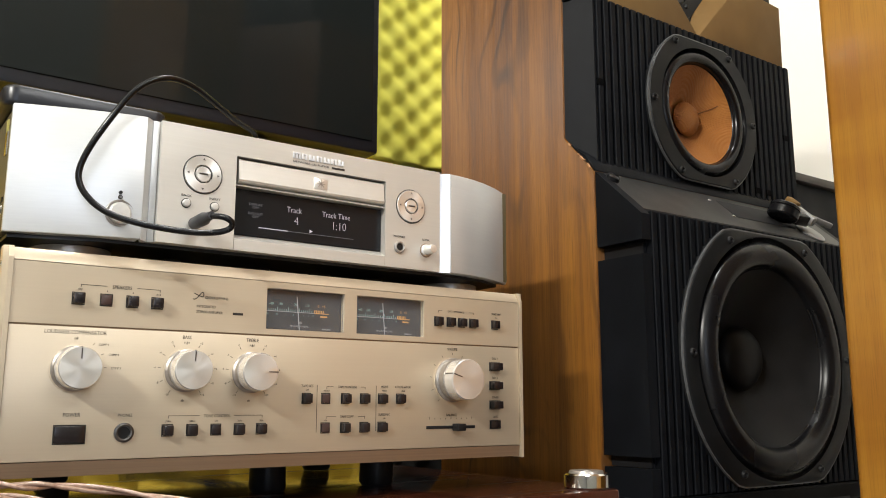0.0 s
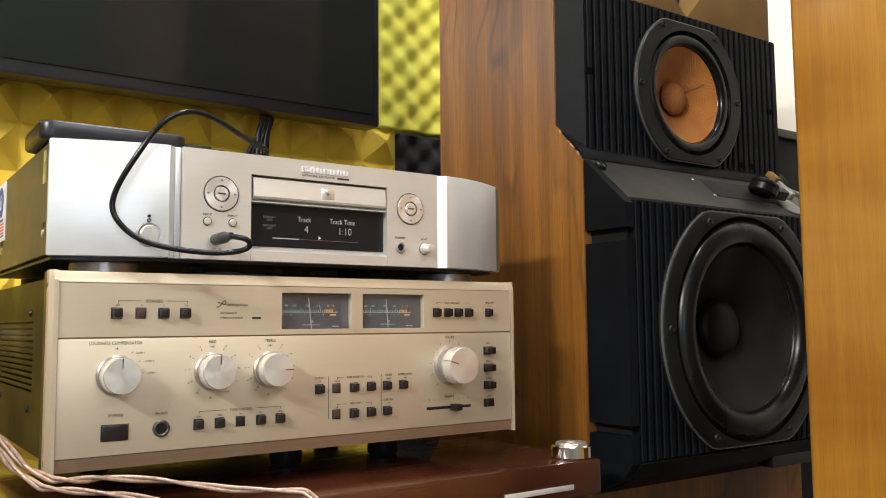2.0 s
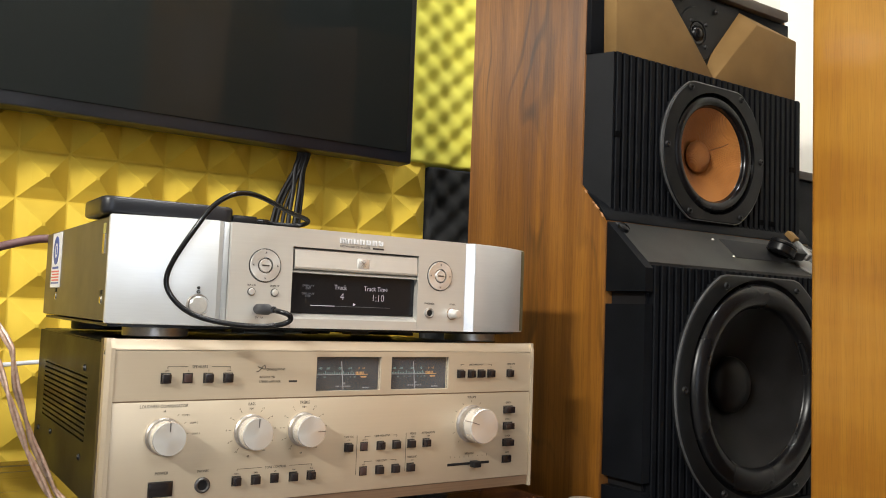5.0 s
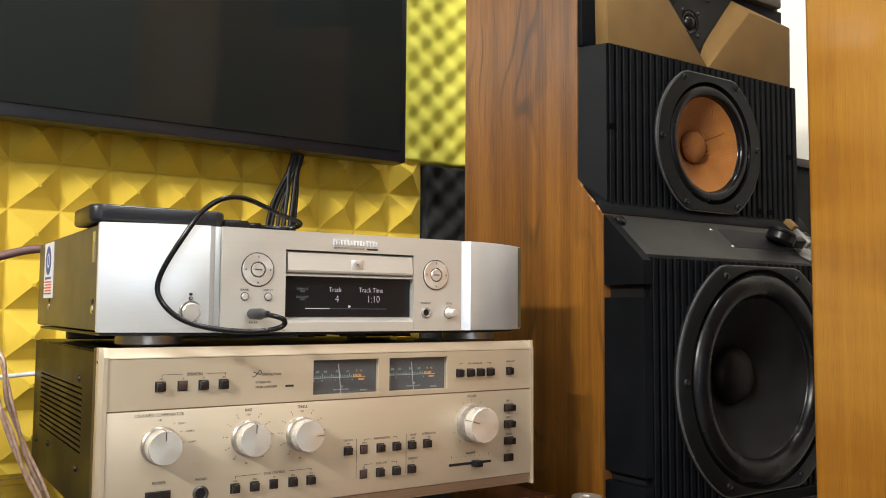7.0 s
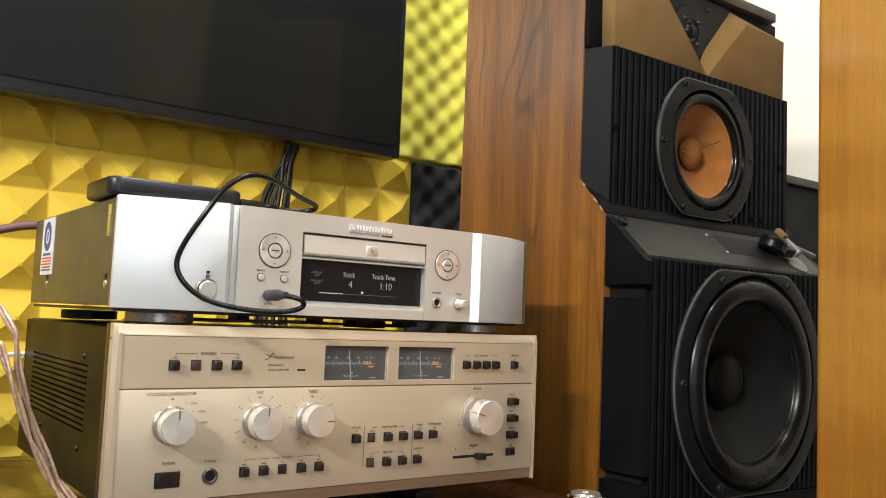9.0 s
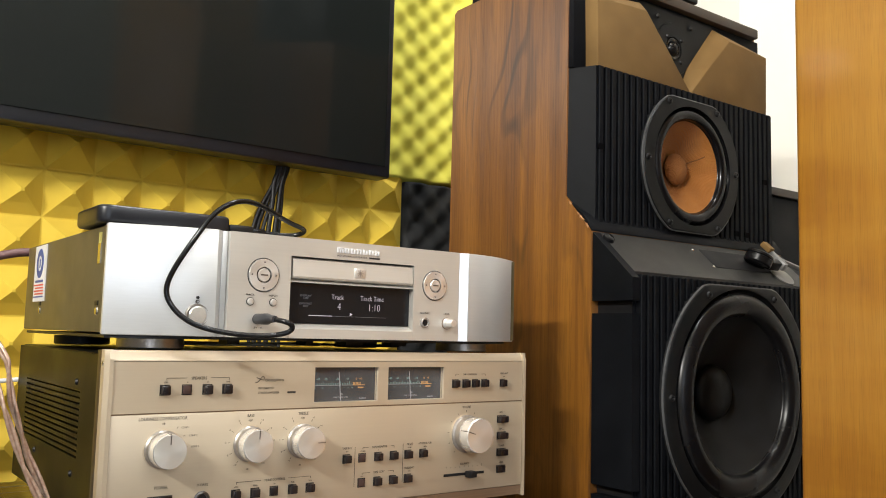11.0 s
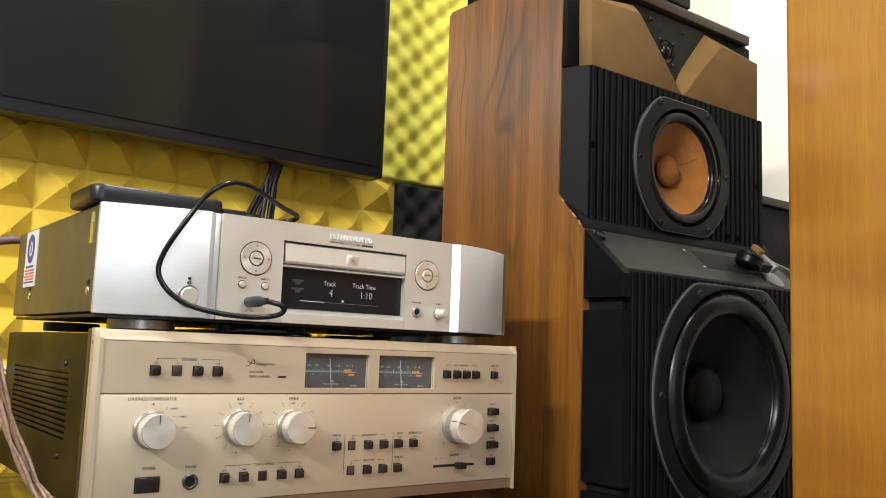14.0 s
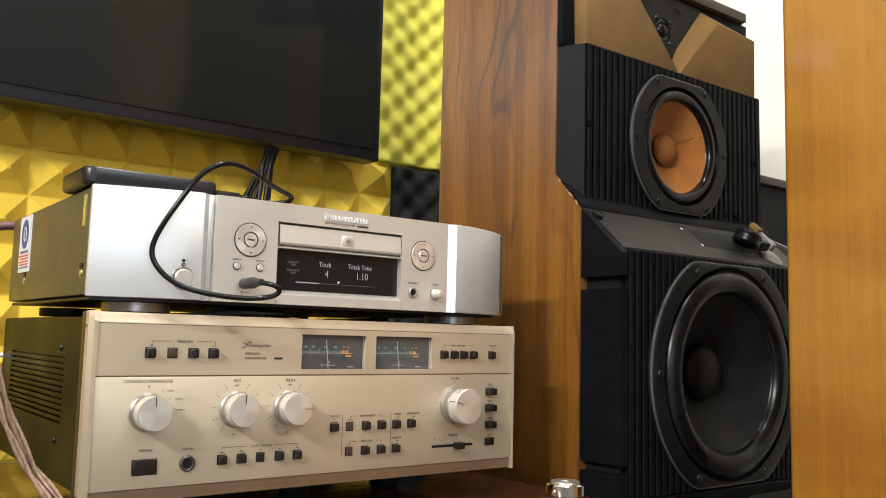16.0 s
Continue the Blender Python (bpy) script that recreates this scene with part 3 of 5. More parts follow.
for w, x, z, s in (("LOUDNESS COMPENSATOR", 0.048, 0.6442, 0.0037), ("OFF", 0.0485, 0.6400, 0.0019), ("BASS", 0.1238, 0.6440, 0.0036), ("TREBLE", 0.1742, 0.6440, 0.0036), ("VOLUME", 0.361, 0.6440, 0.0033), ("SPEAKERS", 0.0762, 0.6765, 0.0036), ("POWER", 0.049, 0.5895, 0.0037), ("PHONES", 0.0836, 0.5890, 0.0030), ("TONE CONTROL", 0.149, 0.5882, 0.0030), ("TAPE REC", 0.221, 0.6105, 0.0028), ("OFF", 0.221, 0.6075, 0.0018), ("TAPE MONITOR", 0.2565, 0.6100, 0.0028), ("TAPE COPY", 0.2565, 0.5866, 0.0028), ("MODE", 0.2915, 0.6105, 0.0028), ("MONO", 0.2915, 0.6073, 0.0018), ("ATTENUATOR", 0.3095, 0.6105, 0.0028), ("SUBSONIC", 0.2915, 0.5880, 0.0028), ("ON", 0.2915, 0.5850, 0.0018), ("BALANCE", 0.360, 0.5872, 0.0030), ("DISC 1", 0.409, 0.6372, 0.0028), ("DISC 2", 0.409, 0.6198, 0.0028), ("TUNER", 0.409, 0.6024, 0.0028), ("AUX", 0.409, 0.5852, 0.0028), ("DISC 1 IMPEDANCE", 0.365, 0.6772, 0.0024), ("HEAD AMP", 0.411, 0.6778, 0.0026), ("ON", 0.411, 0.6745, 0.0017), ("OFF", 0.0485, 0.6733, 0.0020), ("A", 0.0665, 0.6733, 0.0020), ("B", 0.0838, 0.6733, 0.0020), ("A+B", 0.1015, 0.6733, 0.0020), ("SOURCE", 0.238, 0.6070, 0.0017), ("1", 0.2553, 0.6072, 0.0018), ("COMP 1", 0.0665, 0.6365, 0.0022), ("COMP 2", 0.0735, 0.6298, 0.0022), ("COMP 3", 0.0755, 0.6208, 0.0022), ("200Hz", 0.1132, 0.5846, 0.0018), ("500Hz", 0.1308, 0.5846, 0.0018), ("ON", 0.1485, 0.5846, 0.0018), ("2kHz", 0.1663, 0.5846, 0.0018), ("7kHz", 0.1836, 0.5846, 0.0018), ("OFF", 0.2375, 0.5838, 0.0017), ("-20dB", 0.3095, 0.6073, 0.0018)):
    writing("printed_word", w, x, z, s, M_INK, amp, stretch=0.86)
writing("printed_word", "INTEGRATED", 0.1295, 0.6672, 0.0027, M_INK, amp, align="LEFT", stretch=0.9)
writing("printed_word", "STEREO AMPLIFIER", 0.1295, 0.6632, 0.0027, M_INK, amp, align="LEFT", stretch=0.9)
bm = bmesh.new()
box(bm, 0.1575, 0.1655, -0.00018, 0.0002, 0.6623, 0.6641)
part("model_bar", bm, M_INK, amp)


def brackets(x0, x1, z, gap0, gap1, drop=0.0018):
    w = 0.00018
    for end, inner in ((x0, gap0), (x1, gap1)):
        bm = bmesh.new()
        box(bm, min(end - w, inner), max(end + w, inner), -0.00018, 0.0002, z - w, z + w)
        box(bm, end - w, end + w, -0.00018, 0.0002, z - drop, z - w)
        part("bracket_line", bm, M_INK, amp)


brackets(0.049, 0.1025, 0.6768, 0.0660, 0.0864)
brackets(0.1135, 0.184, 0.5885, 0.1360, 0.1620)
brackets(0.238, 0.273, 0.6102, 0.2440, 0.2690)
brackets(0.238, 0.273, 0.5868, 0.2465, 0.2667)
brackets(0.346, 0.385, 0.6775, 0.3500, 0.3800)
for x in (0.2295, 0.2835):
    part("divider_line", box(bmesh.new(), x - 0.00018, x + 0.00018, -0.00018, 0.0002, 0.575, 0.6115), M_INK, amp)
# maker's mark as a plain flowing shape
mark = tube("makers_mark", [(0.1265, -0.0002, 0.6725), (0.1285, -0.0002, 0.6715), (0.1315, -0.0002, 0.6760), (0.1345, -0.0002, 0.6790), (0.1350, -0.0002, 0.6730), (0.1320, -0.0002, 0.6748), (0.1275, -0.0002, 0.6765)], 0.00032, M_INK, amp, res=2)
bm = bmesh.new()
for i, (w, z) in enumerate(((0.0022, 0), (0.0020, 0), (0.0020, 0), (0.0020, -0.001), (0.0018, 0.001), (0.0018, 0), (0.0018, 0))):
    x = 0.1368 + i * 0.0026
    lathe(bm, [(w * 0.34, -0.0003), (w * 0.5, -0.0004), (w * 0.5, 0.0001), (w * 0.34, 0.0001)], (x, 0, 0.6740 + z * 0.4), "y", 12)
part("makers_mark", bm, M_INK, amp)

M_KEY = mat("dark_brown_key", (0.012, 0.009, 0.010), 0.25, 0.0, (0.017, 0.012, 0.013), (90, 90, 90), 3)
M_KEYIN = mat("worn_brown_key", (0.055, 0.030, 0.026), 0.4, 0.0, (0.045, 0.025, 0.022), (90, 90, 90), 3)


def key_cap(x, z, w, h, depth, material):
    b = part("push_button", box(bmesh.new(), x - w / 2, x + w / 2, -depth, 0.001, z - h / 2, z + h / 2, 0.0006), material, amp, "small dark push button")
    part("button_well", plate_with_holes(bmesh.new(), x - w / 2 - 0.0007, x + w / 2 + 0.0007, z - h / 2 - 0.0007, z + h / 2 + 0.0007, -0.0003, 0.0004, [(x - w / 2 - 0.0001, x + w / 2 + 0.0001, z - h / 2 - 0.0001, z + h / 2 + 0.0001)]), M_BLACK, b)


for i, x in enumerate((0.0478, 0.0660, 0.0835, 0.1008)):
    key_cap(x, 0.6672, 0.0070, 0.0072, 0.0018 if i == 1 else 0.0052, M_KEYIN if i == 1 else M_KEY)
for x in (0.3455, 0.3588, 0.3712, 0.3838):
    key_cap(x, 0.6680, 0.0066, 0.0072, 0.005, M_KEY)
key_cap(0.409, 0.6680, 0.0062, 0.0070, 0.005, M_KEY)
for z, d in ((0.6300, 0.006), (0.6130, 0.006), (0.5958, 0.006), (0.5785, 0.002)):
    key_cap(0.4085, z, 0.0110, 0.0066, d, M_KEY)
for i, x in enumerate((0.2203, 0.2372, 0.2548, 0.2722, 0.2892, 0.3068)):
    key_cap(x, 0.6010, 0.0066, 0.0070, 0.0018 if i == 1 else 0.0052, M_KEYIN if i == 1 else M_KEY)
for i, x in enumerate((0.2372, 0.2545, 0.2722, 0.2892)):
    key_cap(x, 0.5782, 0.0066, 0.0070, 0.0018 if i == 0 else 0.0052, M_KEYIN if i == 0 else M_KEY)
for i, x in enumerate((0.1130, 0.1305, 0.1483, 0.1660, 0.1833)):
    key_cap(x, 0.5785, 0.0066, 0.0070, 0.0018 if i == 2 else 0.0050, M_KEY)
key_cap(0.0485, 0.5768, 0.0190, 0.0112, 0.0015, M_KEY)
jack = part("headphone_jack", lathe(bmesh.new(), [(0.0042, 0.002), (0.0042, -0.0018), (0.0052, -0.0022), (0.0066, -0.0016), (0.0066, 0.0)], (0.0833, 0, 0.5775), "y", 32), M_GUN, amp, "headphone jack with a dark metal ring")
part("hole", lathe(bmesh.new(), [(0, -0.0006), (0.0042, -0.0006), (0.0042, 0.0005)], (0.0833, 0, 0.5775), "y", 24), M_BLACK, jack)
slide = part("balance_slot", box(bmesh.new(), 0.3335, 0.3855, -0.0006, 0.0004, 0.5757, 0.5783, 0.0003), M_BLACK, amp, "black slot of the balance slider")
part("slider", box(bmesh.new(), 0.3602, 0.3692, -0.0095, -0.0007, 0.5738, 0.5800, 0.0008), M_BLACK, slide)
bm = bmesh.new()
for i in range(9):
    box(bm, 0.3366 + i * 0.0057 - 0.00015, 0.3366 + i * 0.0057 + 0.00015, -0.00018, 0.0002, 0.5836, 0.5836 + (0.0022 if i in (0, 4, 8) else 0.0012))
part("scale_marks", bm, M_INK, amp)

M_DIAL = mat("slate_dial", (0.042, 0.050, 0.058), 0.5, 0.0, (0.050, 0.058, 0.066), (40, 40, 40), 3)
# print and needle glow by themselves, in place of the meters' inner lamps
M_TEAL = glow("glowing_teal_print", (0.55, 0.95, 0.85), 0.55)
M_AMBER = glow("glowing_amber_print", (1.0, 0.52, 0.16), 0.8)
M_WHITEP = glow("glowing_white_print", (0.9, 0.92, 0.9), 0.5)
M_GLASS = bpy.data.materials.new("clear_glass")
M_GLASS.use_nodes = True
gb = M_GLASS.node_tree.nodes["Principled BSDF"]
gb.inputs["Transmission Weight"].default_value, gb.inputs["Roughness"].default_value, gb.inputs["IOR"].default_value = 1.0, 0.02, 1.45


def meter(x0, x1, lean):
    z0, z1 = 0.6535, 0.685
    dial = part("level_meter", box(bmesh.new(), x0, x1, 0.006, 0.0115, z0, z1), M_DIAL, amp, "lit level meter with a white needle")
    w = x1 - x0
    base = z0 + 0.0147
    y = 0.0056
    bm = bmesh.new()
    box(bm, x0 + w * 0.02, x0 + w * 0.64, y, 0.0060, base - 0.0002, base + 0.0002)
    part("scale_line", bm, M_WHITEP, dial)
    bm = bmesh.new()
    for i in range(22):
        u = 0.035 + 0.6 * i / 22
        x = x0 + w * u
        box(bm, x - 0.00012, x + 0.00012, y, 0.0060, base + 0.0004, base + (0.0034 if i % 5 == 0 else 0.0020))
    part("scale_marks", bm, M_TEAL, dial)
    bm = bmesh.new()
    box(bm, x0 + w * 0.64, x0 + w * 0.83, y, 0.0060, base - 0.0003, base + 0.0003)
    for u in (0.645, 0.668, 0.69, 0.712, 0.735, 0.757):
        x = x0 + w * u
        box(bm, x - 0.0003, x + 0.0003, y, 0.0060, base + 0.0004, base + 0.0026)
    part("overload_marks", bm, M_AMBER, dial, "amber overload marks")
    for u, t in ((0.09, "-40"), (0.205, "-30"), (0.39, "-20"), (0.545, "-10"), (0.69, "0"), (0.76, "+5")):
        writing("printed_number", t, x0 + w * u, base + 0.0057, 0.0030, M_TEAL if u < 0.6 else M_AMBER, dial, y=y)
    for u, t in ((0.045, ".01"), (0.16, ".03"), (0.27, ".1"), (0.365, ".3"), (0.5, "1"), (0.56, "3"), (0.62, "10")):
        writing("printed_number", t, x0 + w * u, base - 0.0024, 0.0019, M_TEAL, dial, y=y)
    bm = bmesh.new()
    box(bm, x0 + w * 0.72, x0 + w * 0.81, y, 0.0060, base - 0.0030, base - 0.0018)
    part("print_bar", bm, M_AMBER, dial)
    writing("printed_word", "dB", x0 + w * 0.46, z0 + 0.0064, 0.0028, M_WHITEP, dial, y=y)
    writing("printed_word", "PEAK POWER LEVEL", x0 + w * 0.45, z0 + 0.0036, 0.0018, M_WHITEP, dial, y=y)
    bm = bmesh.new()
    for i in range(5):
        lathe(bm, [(0.0003, 0), (0.0006, 0), (0.0006, 0.0004)], (x0 + w * 0.76 + i * 0.0015, y, z0 + 0.0022), "y", 10)
    part("makers_mark", bm, M_WHITEP, dial)
    bm = bmesh.new()
    box(bm, -0.00028, 0.00028, 0.0046, 0.0050, 0.0, 0.0268)
    bmesh.ops.transform(bm, matrix=Matrix.Translation((x0 + w * 0.445, 0, z0 + 0.0004)) @ Matrix.Rotation(radians(lean), 4, "Y"), verts=bm.verts)
    part("needle", bm, M_WHITEP, dial, "thin white needle that glows")
    glass = part("window", box(bmesh.new(), x0 + 0.0003, x1 - 0.0003, 0.0022, 0.0032, z0 + 0.0003, z1 - 0.0003), M_GLASS, dial, "clear meter glass")
    glass.visible_shadow = False


meter(0.1845, 0.2525, -6)
meter(0.264, 0.331, -5)

# ---- disc player ----
player = thing("disc_player", (0.22, 0.15, 0.70), "silver disc player with a dark lit display on the amplifier", "disc player")


def prism_z(bm, outline, z0, z1):
    a = [bm.verts.new((x, y, z0)) for x, y in outline]
    b = [bm.verts.new((x, y, z1)) for x, y in outline]
    n = len(a)
    bm.faces.new(a)
    bm.faces.new(list(reversed(b)))
    for i in range(n):
        bm.faces.new((a[i], b[i], b[(i + 1) % n], a[(i + 1) % n]))
    bmesh.ops.recalc_face_normals(bm, faces=bm.faces)
    return bm


Z0, Z1 = 0.711, 0.8015


def wing(x_out, x_in, y_out, bulge):
    pts = []
    for i in range(13):
        u = i / 12
        pts.append((x_in + (x_out - x_in) * u, -0.006 + (y_out + 0.006) * u ** bulge))
    return [(x_in, 0.02)] + pts + [(x_out, y_out + 0.004)]


for o in (wing(0.0, 0.0845, 0.017, 1.3), wing(0.445, 0.3555, 0.026, 1.9)):
    bm = prism_z(bmesh.new(), o, Z0, Z1)
    bmesh.ops.bevel(bm, geom=[e for e in bm.edges if abs(e.verts[0].co.z - e.verts[1].co.z) < 1e-6 and min(v.co.y for v in e.verts) < 0.03 and not e.is_boundary], offset=0.0012, segments=2, affect="EDGES", profile=0.5)
    part("wing_panel", bm, M_SILVER, player, "curved silver end panel", smooth=35)
for o in ([(0.0848, 0.0), (0.0848, -0.0052), (0.0905, 0.0008), (0.0905, 0.01)], [(0.3448, 0.01), (0.3448, 0.0012), (0.3552, -0.0055), (0.3552, 0.01)]):
    part("trim_strip", prism_z(bmesh.new(), o, Z0, Z1), M_KNOB if o[0][0] > 0.3 else M_SILVER, player, "bright angled trim strip")
part("trim_strip", box(bmesh.new(), 0.0907, 0.0955, 0.0005, 0.02, Z0, Z1, 0.0003), M_SILVER, player)
bm = bmesh.new()
X0, X1 = 0.0958, 0.3446
box(bm, X0, 0.154, -0.004, 0.02, Z0, Z1)
box(bm, 0.288, X1, -0.004, 0.02, Z0, Z1)
box(bm, 0.154, 0.288, -0.004, 0.02, 0.7845, Z1)
bmesh.ops.remove_doubles(bm, verts=bm.verts, dist=1e-6)
part("centre_panel", bm, M_TINT, player, "satin centre panel", smooth=20)
part("lower_lip", prism_x(bmesh.new(), [(-0.004, Z0), (0.02, Z0), (0.02, 0.7245), (0.0045, 0.7245), (-0.004, 0.7195)], 0.1543, 0.2877), M_TINT, player)
tray = part("disc_tray", prism_x(bmesh.new(), [(-0.0035, 0.7650), (-0.0042, 0.7665), (-0.0025, 0.7821), (0.0, 0.7833), (0.012, 0.7833), (0.012, 0.7640), (0.0005, 0.7640)], 0.1562, 0.2868), M_TINT, player, "closed disc tray", smooth=15)
part("emblem", box(bmesh.new(), 0.2200, 0.2320, -0.0044, -0.0030, 0.7683, 0.7775, 0.0004), M_KNOB, tray, "small square emblem plate")
bm = bmesh.new()
for a in range(4):
    k = box(bmesh.new(), -0.0036, 0.0036, -0.0049, -0.0043, -0.00022, 0.00022)
    bmesh.ops.transform(k, matrix=Matrix.Translation((0.2260, 0, 0.7729)) @ Matrix.Rotation(radians(45 * a), 4, "Y"), verts=k.verts)
    me = bpy.data.meshes.new("ray")
    k.to_mesh(me)
    k.free()
    bm.from_mesh(me)
    bpy.data.meshes.remove(me)
part("emblem_mark", bm, M_KNOBSIDE, tray)
# back of the tray gap: panel metal darkened to hold the gap's shade
part("recess", box(bmesh.new(), 0.1541, 0.2879, 0.0125, 0.019, 0.7625, 0.7844), mat("shaded_recess_metal", (0.22, 0.20, 0.17), 0.5, 0.4), player, "gap round the tray, its shade put into the colour")
part("shelf", prism_x(bmesh.new(), [(-0.0035, 0.7612), (0.012, 0.7612), (0.012, 0.7636), (0.0, 0.7636)], 0.1543, 0.2877), M_TINT, player)
disp = part("display", box(bmesh.new(), 0.1545, 0.2875, 0.003, 0.012, 0.7248, 0.7608), M_DISPLAY, player, "dark glossy display with lit white writing")
M_LCD = glow("display_light", (0.92, 0.84, 0.95), 0.75)
M_LCDDIM = glow("display_light_dim", (0.7, 0.7, 0.8), 0.18)
yd = 0.0027
for w, x, z, s in (("Track", 0.2065, 0.7495, 0.0066), ("4", 0.2085, 0.7408, 0.0098), ("Track Time", 0.2445, 0.7495, 0.0066), ("1:10", 0.2470, 0.7408, 0.0098)):
    writing("display_text", w, x, z, s, M_LCD, disp, y=yd, stretch=0.85, thin=0.00010 if s < 0.008 else 0.00022)
part("progress_bar", box(bmesh.new(), 0.1765, 0.2010, yd - 0.0002, yd + 0.0002, 0.7317, 0.7323), M_LCD, disp)
part("progress_bar", box(bmesh.new(), 0.2012, 0.2610, yd - 0.0002, yd + 0.0002, 0.7318, 0.7321), M_LCDDIM, disp)
part("play_sign", prism(bmesh.new(), [(0.2205, 0.7327), (0.2232, 0.7341), (0.2205, 0.7355)], yd - 0.0002, yd + 0.0002), M_LCD, disp)
for w, z in (("DISPLAY", 0.7498), ("OFF", 0.7474), ("DIG.OUT", 0.7425), ("OFF", 0.7401)):
    writing("printed_word", w, 0.1735, z, 0.0026, M_LCDDIM, disp, y=yd, stretch=1.2)
# maker's name as plain raised blocks
for i in range(7):
    a = 0.2005 + i * 0.0067
    bm = bmesh.new()
    if i in (0,):
        for k in range(3):
            box(bm, a + k * 0.0024, a + k * 0.0024 + 0.0014, -0.0052, -0.0039, 0.7908, 0.7952, 0.0002)
        box(bm, a, a + 0.0062, -0.0052, -0.0039, 0.7942, 0.7958, 0.0002)
    else:
        box(bm, a + 0.0008, a + 0.0026, -0.0052, -0.0039, 0.7908, 0.7957, 0.0002)
        box(bm, a + 0.0040, a + 0.0057, -0.0052, -0.0039, 0.7908, 0.7950, 0.0002)
        box(bm, a + 0.0012, a + 0.0054, -0.0051, -0.0039, 0.7944 if i % 2 else 0.7908, 0.7956 if i % 2 else 0.7920, 0.0002)
    part("makers_mark", bm, M_LABEL, player, "raised bright block of the maker's mark")
writing("printed_word", "NETWORK CD PLAYER", 0.2005, 0.7880, 0.0025, M_INK, player, y=-0.0043, align="LEFT", stretch=1.25)
part("model_bar", box(bmesh.new(), 0.2355, 0.2475, -0.0043, -0.0039, 0.7872, 0.7888), M_INK, player)


def nav_pad(x, z, r):
    y = -0.0042
    p = part("control_pad", lathe(bmesh.new(), [(r * 0.45, 0.0), (r * 0.47, -0.0012), (r * 0.93, -0.0012), (r * 0.96, -0.0002), (r * 0.96, 0.001)], (x, y, z), "y", 56), M_SPUN, player, "round brushed metal control pad", smooth=25)
    part("ring", lathe(bmesh.new(), [(r * 0.965, 0.0003), (r * 0.97, -0.0002), (r * 1.005, -0.0002), (r * 1.01, 0.0003)], (x, y, z), "y", 48), M_BLACK, p)
    part("centre_button", lathe(bmesh.new(), [(0, -0.0016), (r * 0.36, -0.0016), (r * 0.4, -0.0008), (r * 0.4, 0.001)], (x, y, z), "y", 40), M_SPUN, p, smooth=25)
    part("ring", lathe(bmesh.new(), [(r * 0.405, 0.0003), (r * 0.41, -0.0007), (r * 0.435, -0.0007), (r * 0.44, 0.0003)], (x, y, z), "y", 40), M_BLACK, p)
    for i in range(4):
        a = i * math.pi / 2
        bm = bmesh.new()
        s = 0.0011
        prism(bm, [(x + r * 0.75 * math.cos(a) + s * math.cos(a + k), z + r * 0.75 * math.sin(a) + s * math.sin(a + k)) for k in (0, 2.09, 4.19)], y - 0.0015, y - 0.0011)
        part("arrow_mark", bm, M_INK, p)
    part("print_bar", box(bmesh.new(), x - r * 0.22, x + r * 0.22, y - 0.0019, y - 0.0015, z - 0.0006, z + 0.0006), M_INK, p)


nav_pad(0.1278, 0.7655, 0.0150)
nav_pad(0.3135, 0.7660, 0.0150)
for x, z in ((0.1163, 0.7420), (0.1378, 0.7420)):
    b = part("small_button", lathe(bmesh.new(), [(0, -0.0022), (0.0024, -0.002), (0.0030, -0.0012), (0.0030, 0.001)], (x, -0.0042, z), "y", 24), M_KNOB, player, "small round metal button")
    part("ring", lathe(bmesh.new(), [(0.0031, 0.0003), (0.0031, -0.0004), (0.0036, -0.0004), (0.0036, 0.0003)], (x, -0.0042, z), "y", 24), M_BLACK, b)
for w, x, z in (("BACK", 0.1163, 0.7478), ("INPUT", 0.1378, 0.7478), ("PHONES", 0.302, 0.7380), ("LEVEL", 0.3295, 0.7380), ("5V 1A", 0.1245, 0.7195)):
    writing("printed_word", w, x, z, 0.0024, M_INK, player, y=-0.0043, stretch=1.3)
j = part("headphone_jack", lathe(bmesh.new(), [(0.0032, 0.002), (0.0032, -0.0014), (0.0040, -0.0018), (0.0052, -0.0012), (0.0052, 0.0005)], (0.302, -0.0042, 0.7287), "y", 28), M_KNOBSIDE, player)
part("hole", lathe(bmesh.new(), [(0, -0.0004), (0.0032, -0.0004), (0.0032, 0.001)], (0.302, -0.0042, 0.7287), "y", 20), M_BLACK, j)
k = part("level_knob", lathe(bmesh.new(), [(0, -0.0125), (0.0034, -0.012), (0.0040, -0.010), (0.0042, -0.002), (0.0054, -0.0015), (0.0054, 0.0005)], (0.3295, -0.0042, 0.7287), "y", 32), M_KNOB, player, "small turned level knob")
part("ring", lathe(bmesh.new(), [(0.0055, 0.0004), (0.0055, -0.0004), (0.0060, -0.0004), (0.0060, 0.0004)], (0.3295, -0.0042, 0.7287), "y", 28), M_BRONZE, k)
# the power button sits in the curved wing
pb = part("power_button", lathe(bmesh.new(), [(0, -0.0020), (0.0066, -0.0018), (0.0076, -0.0008), (0.0076, 0.004)], (0.070, -0.0045, 0.7285), "y", 40), M_KNOB, player, "round power button", smooth=30)
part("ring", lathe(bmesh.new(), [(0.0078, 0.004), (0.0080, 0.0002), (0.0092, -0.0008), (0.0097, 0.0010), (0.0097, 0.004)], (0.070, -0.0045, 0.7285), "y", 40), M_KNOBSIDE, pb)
part("status_lamp", lathe(bmesh.new(), [(0, -0.0005), (0.0012, -0.0004), (0.0012, 0.002)], (0.0695, -0.0050, 0.7432), "y", 14), M_BLACK, player)
part("power_sign", lathe(bmesh.new(), [(0.0009, -0.0002), (0.0014, -0.0003), (0.0014, 0.002)], (0.0695, -0.0050, 0.7398), "y", 14), M_INK, player)
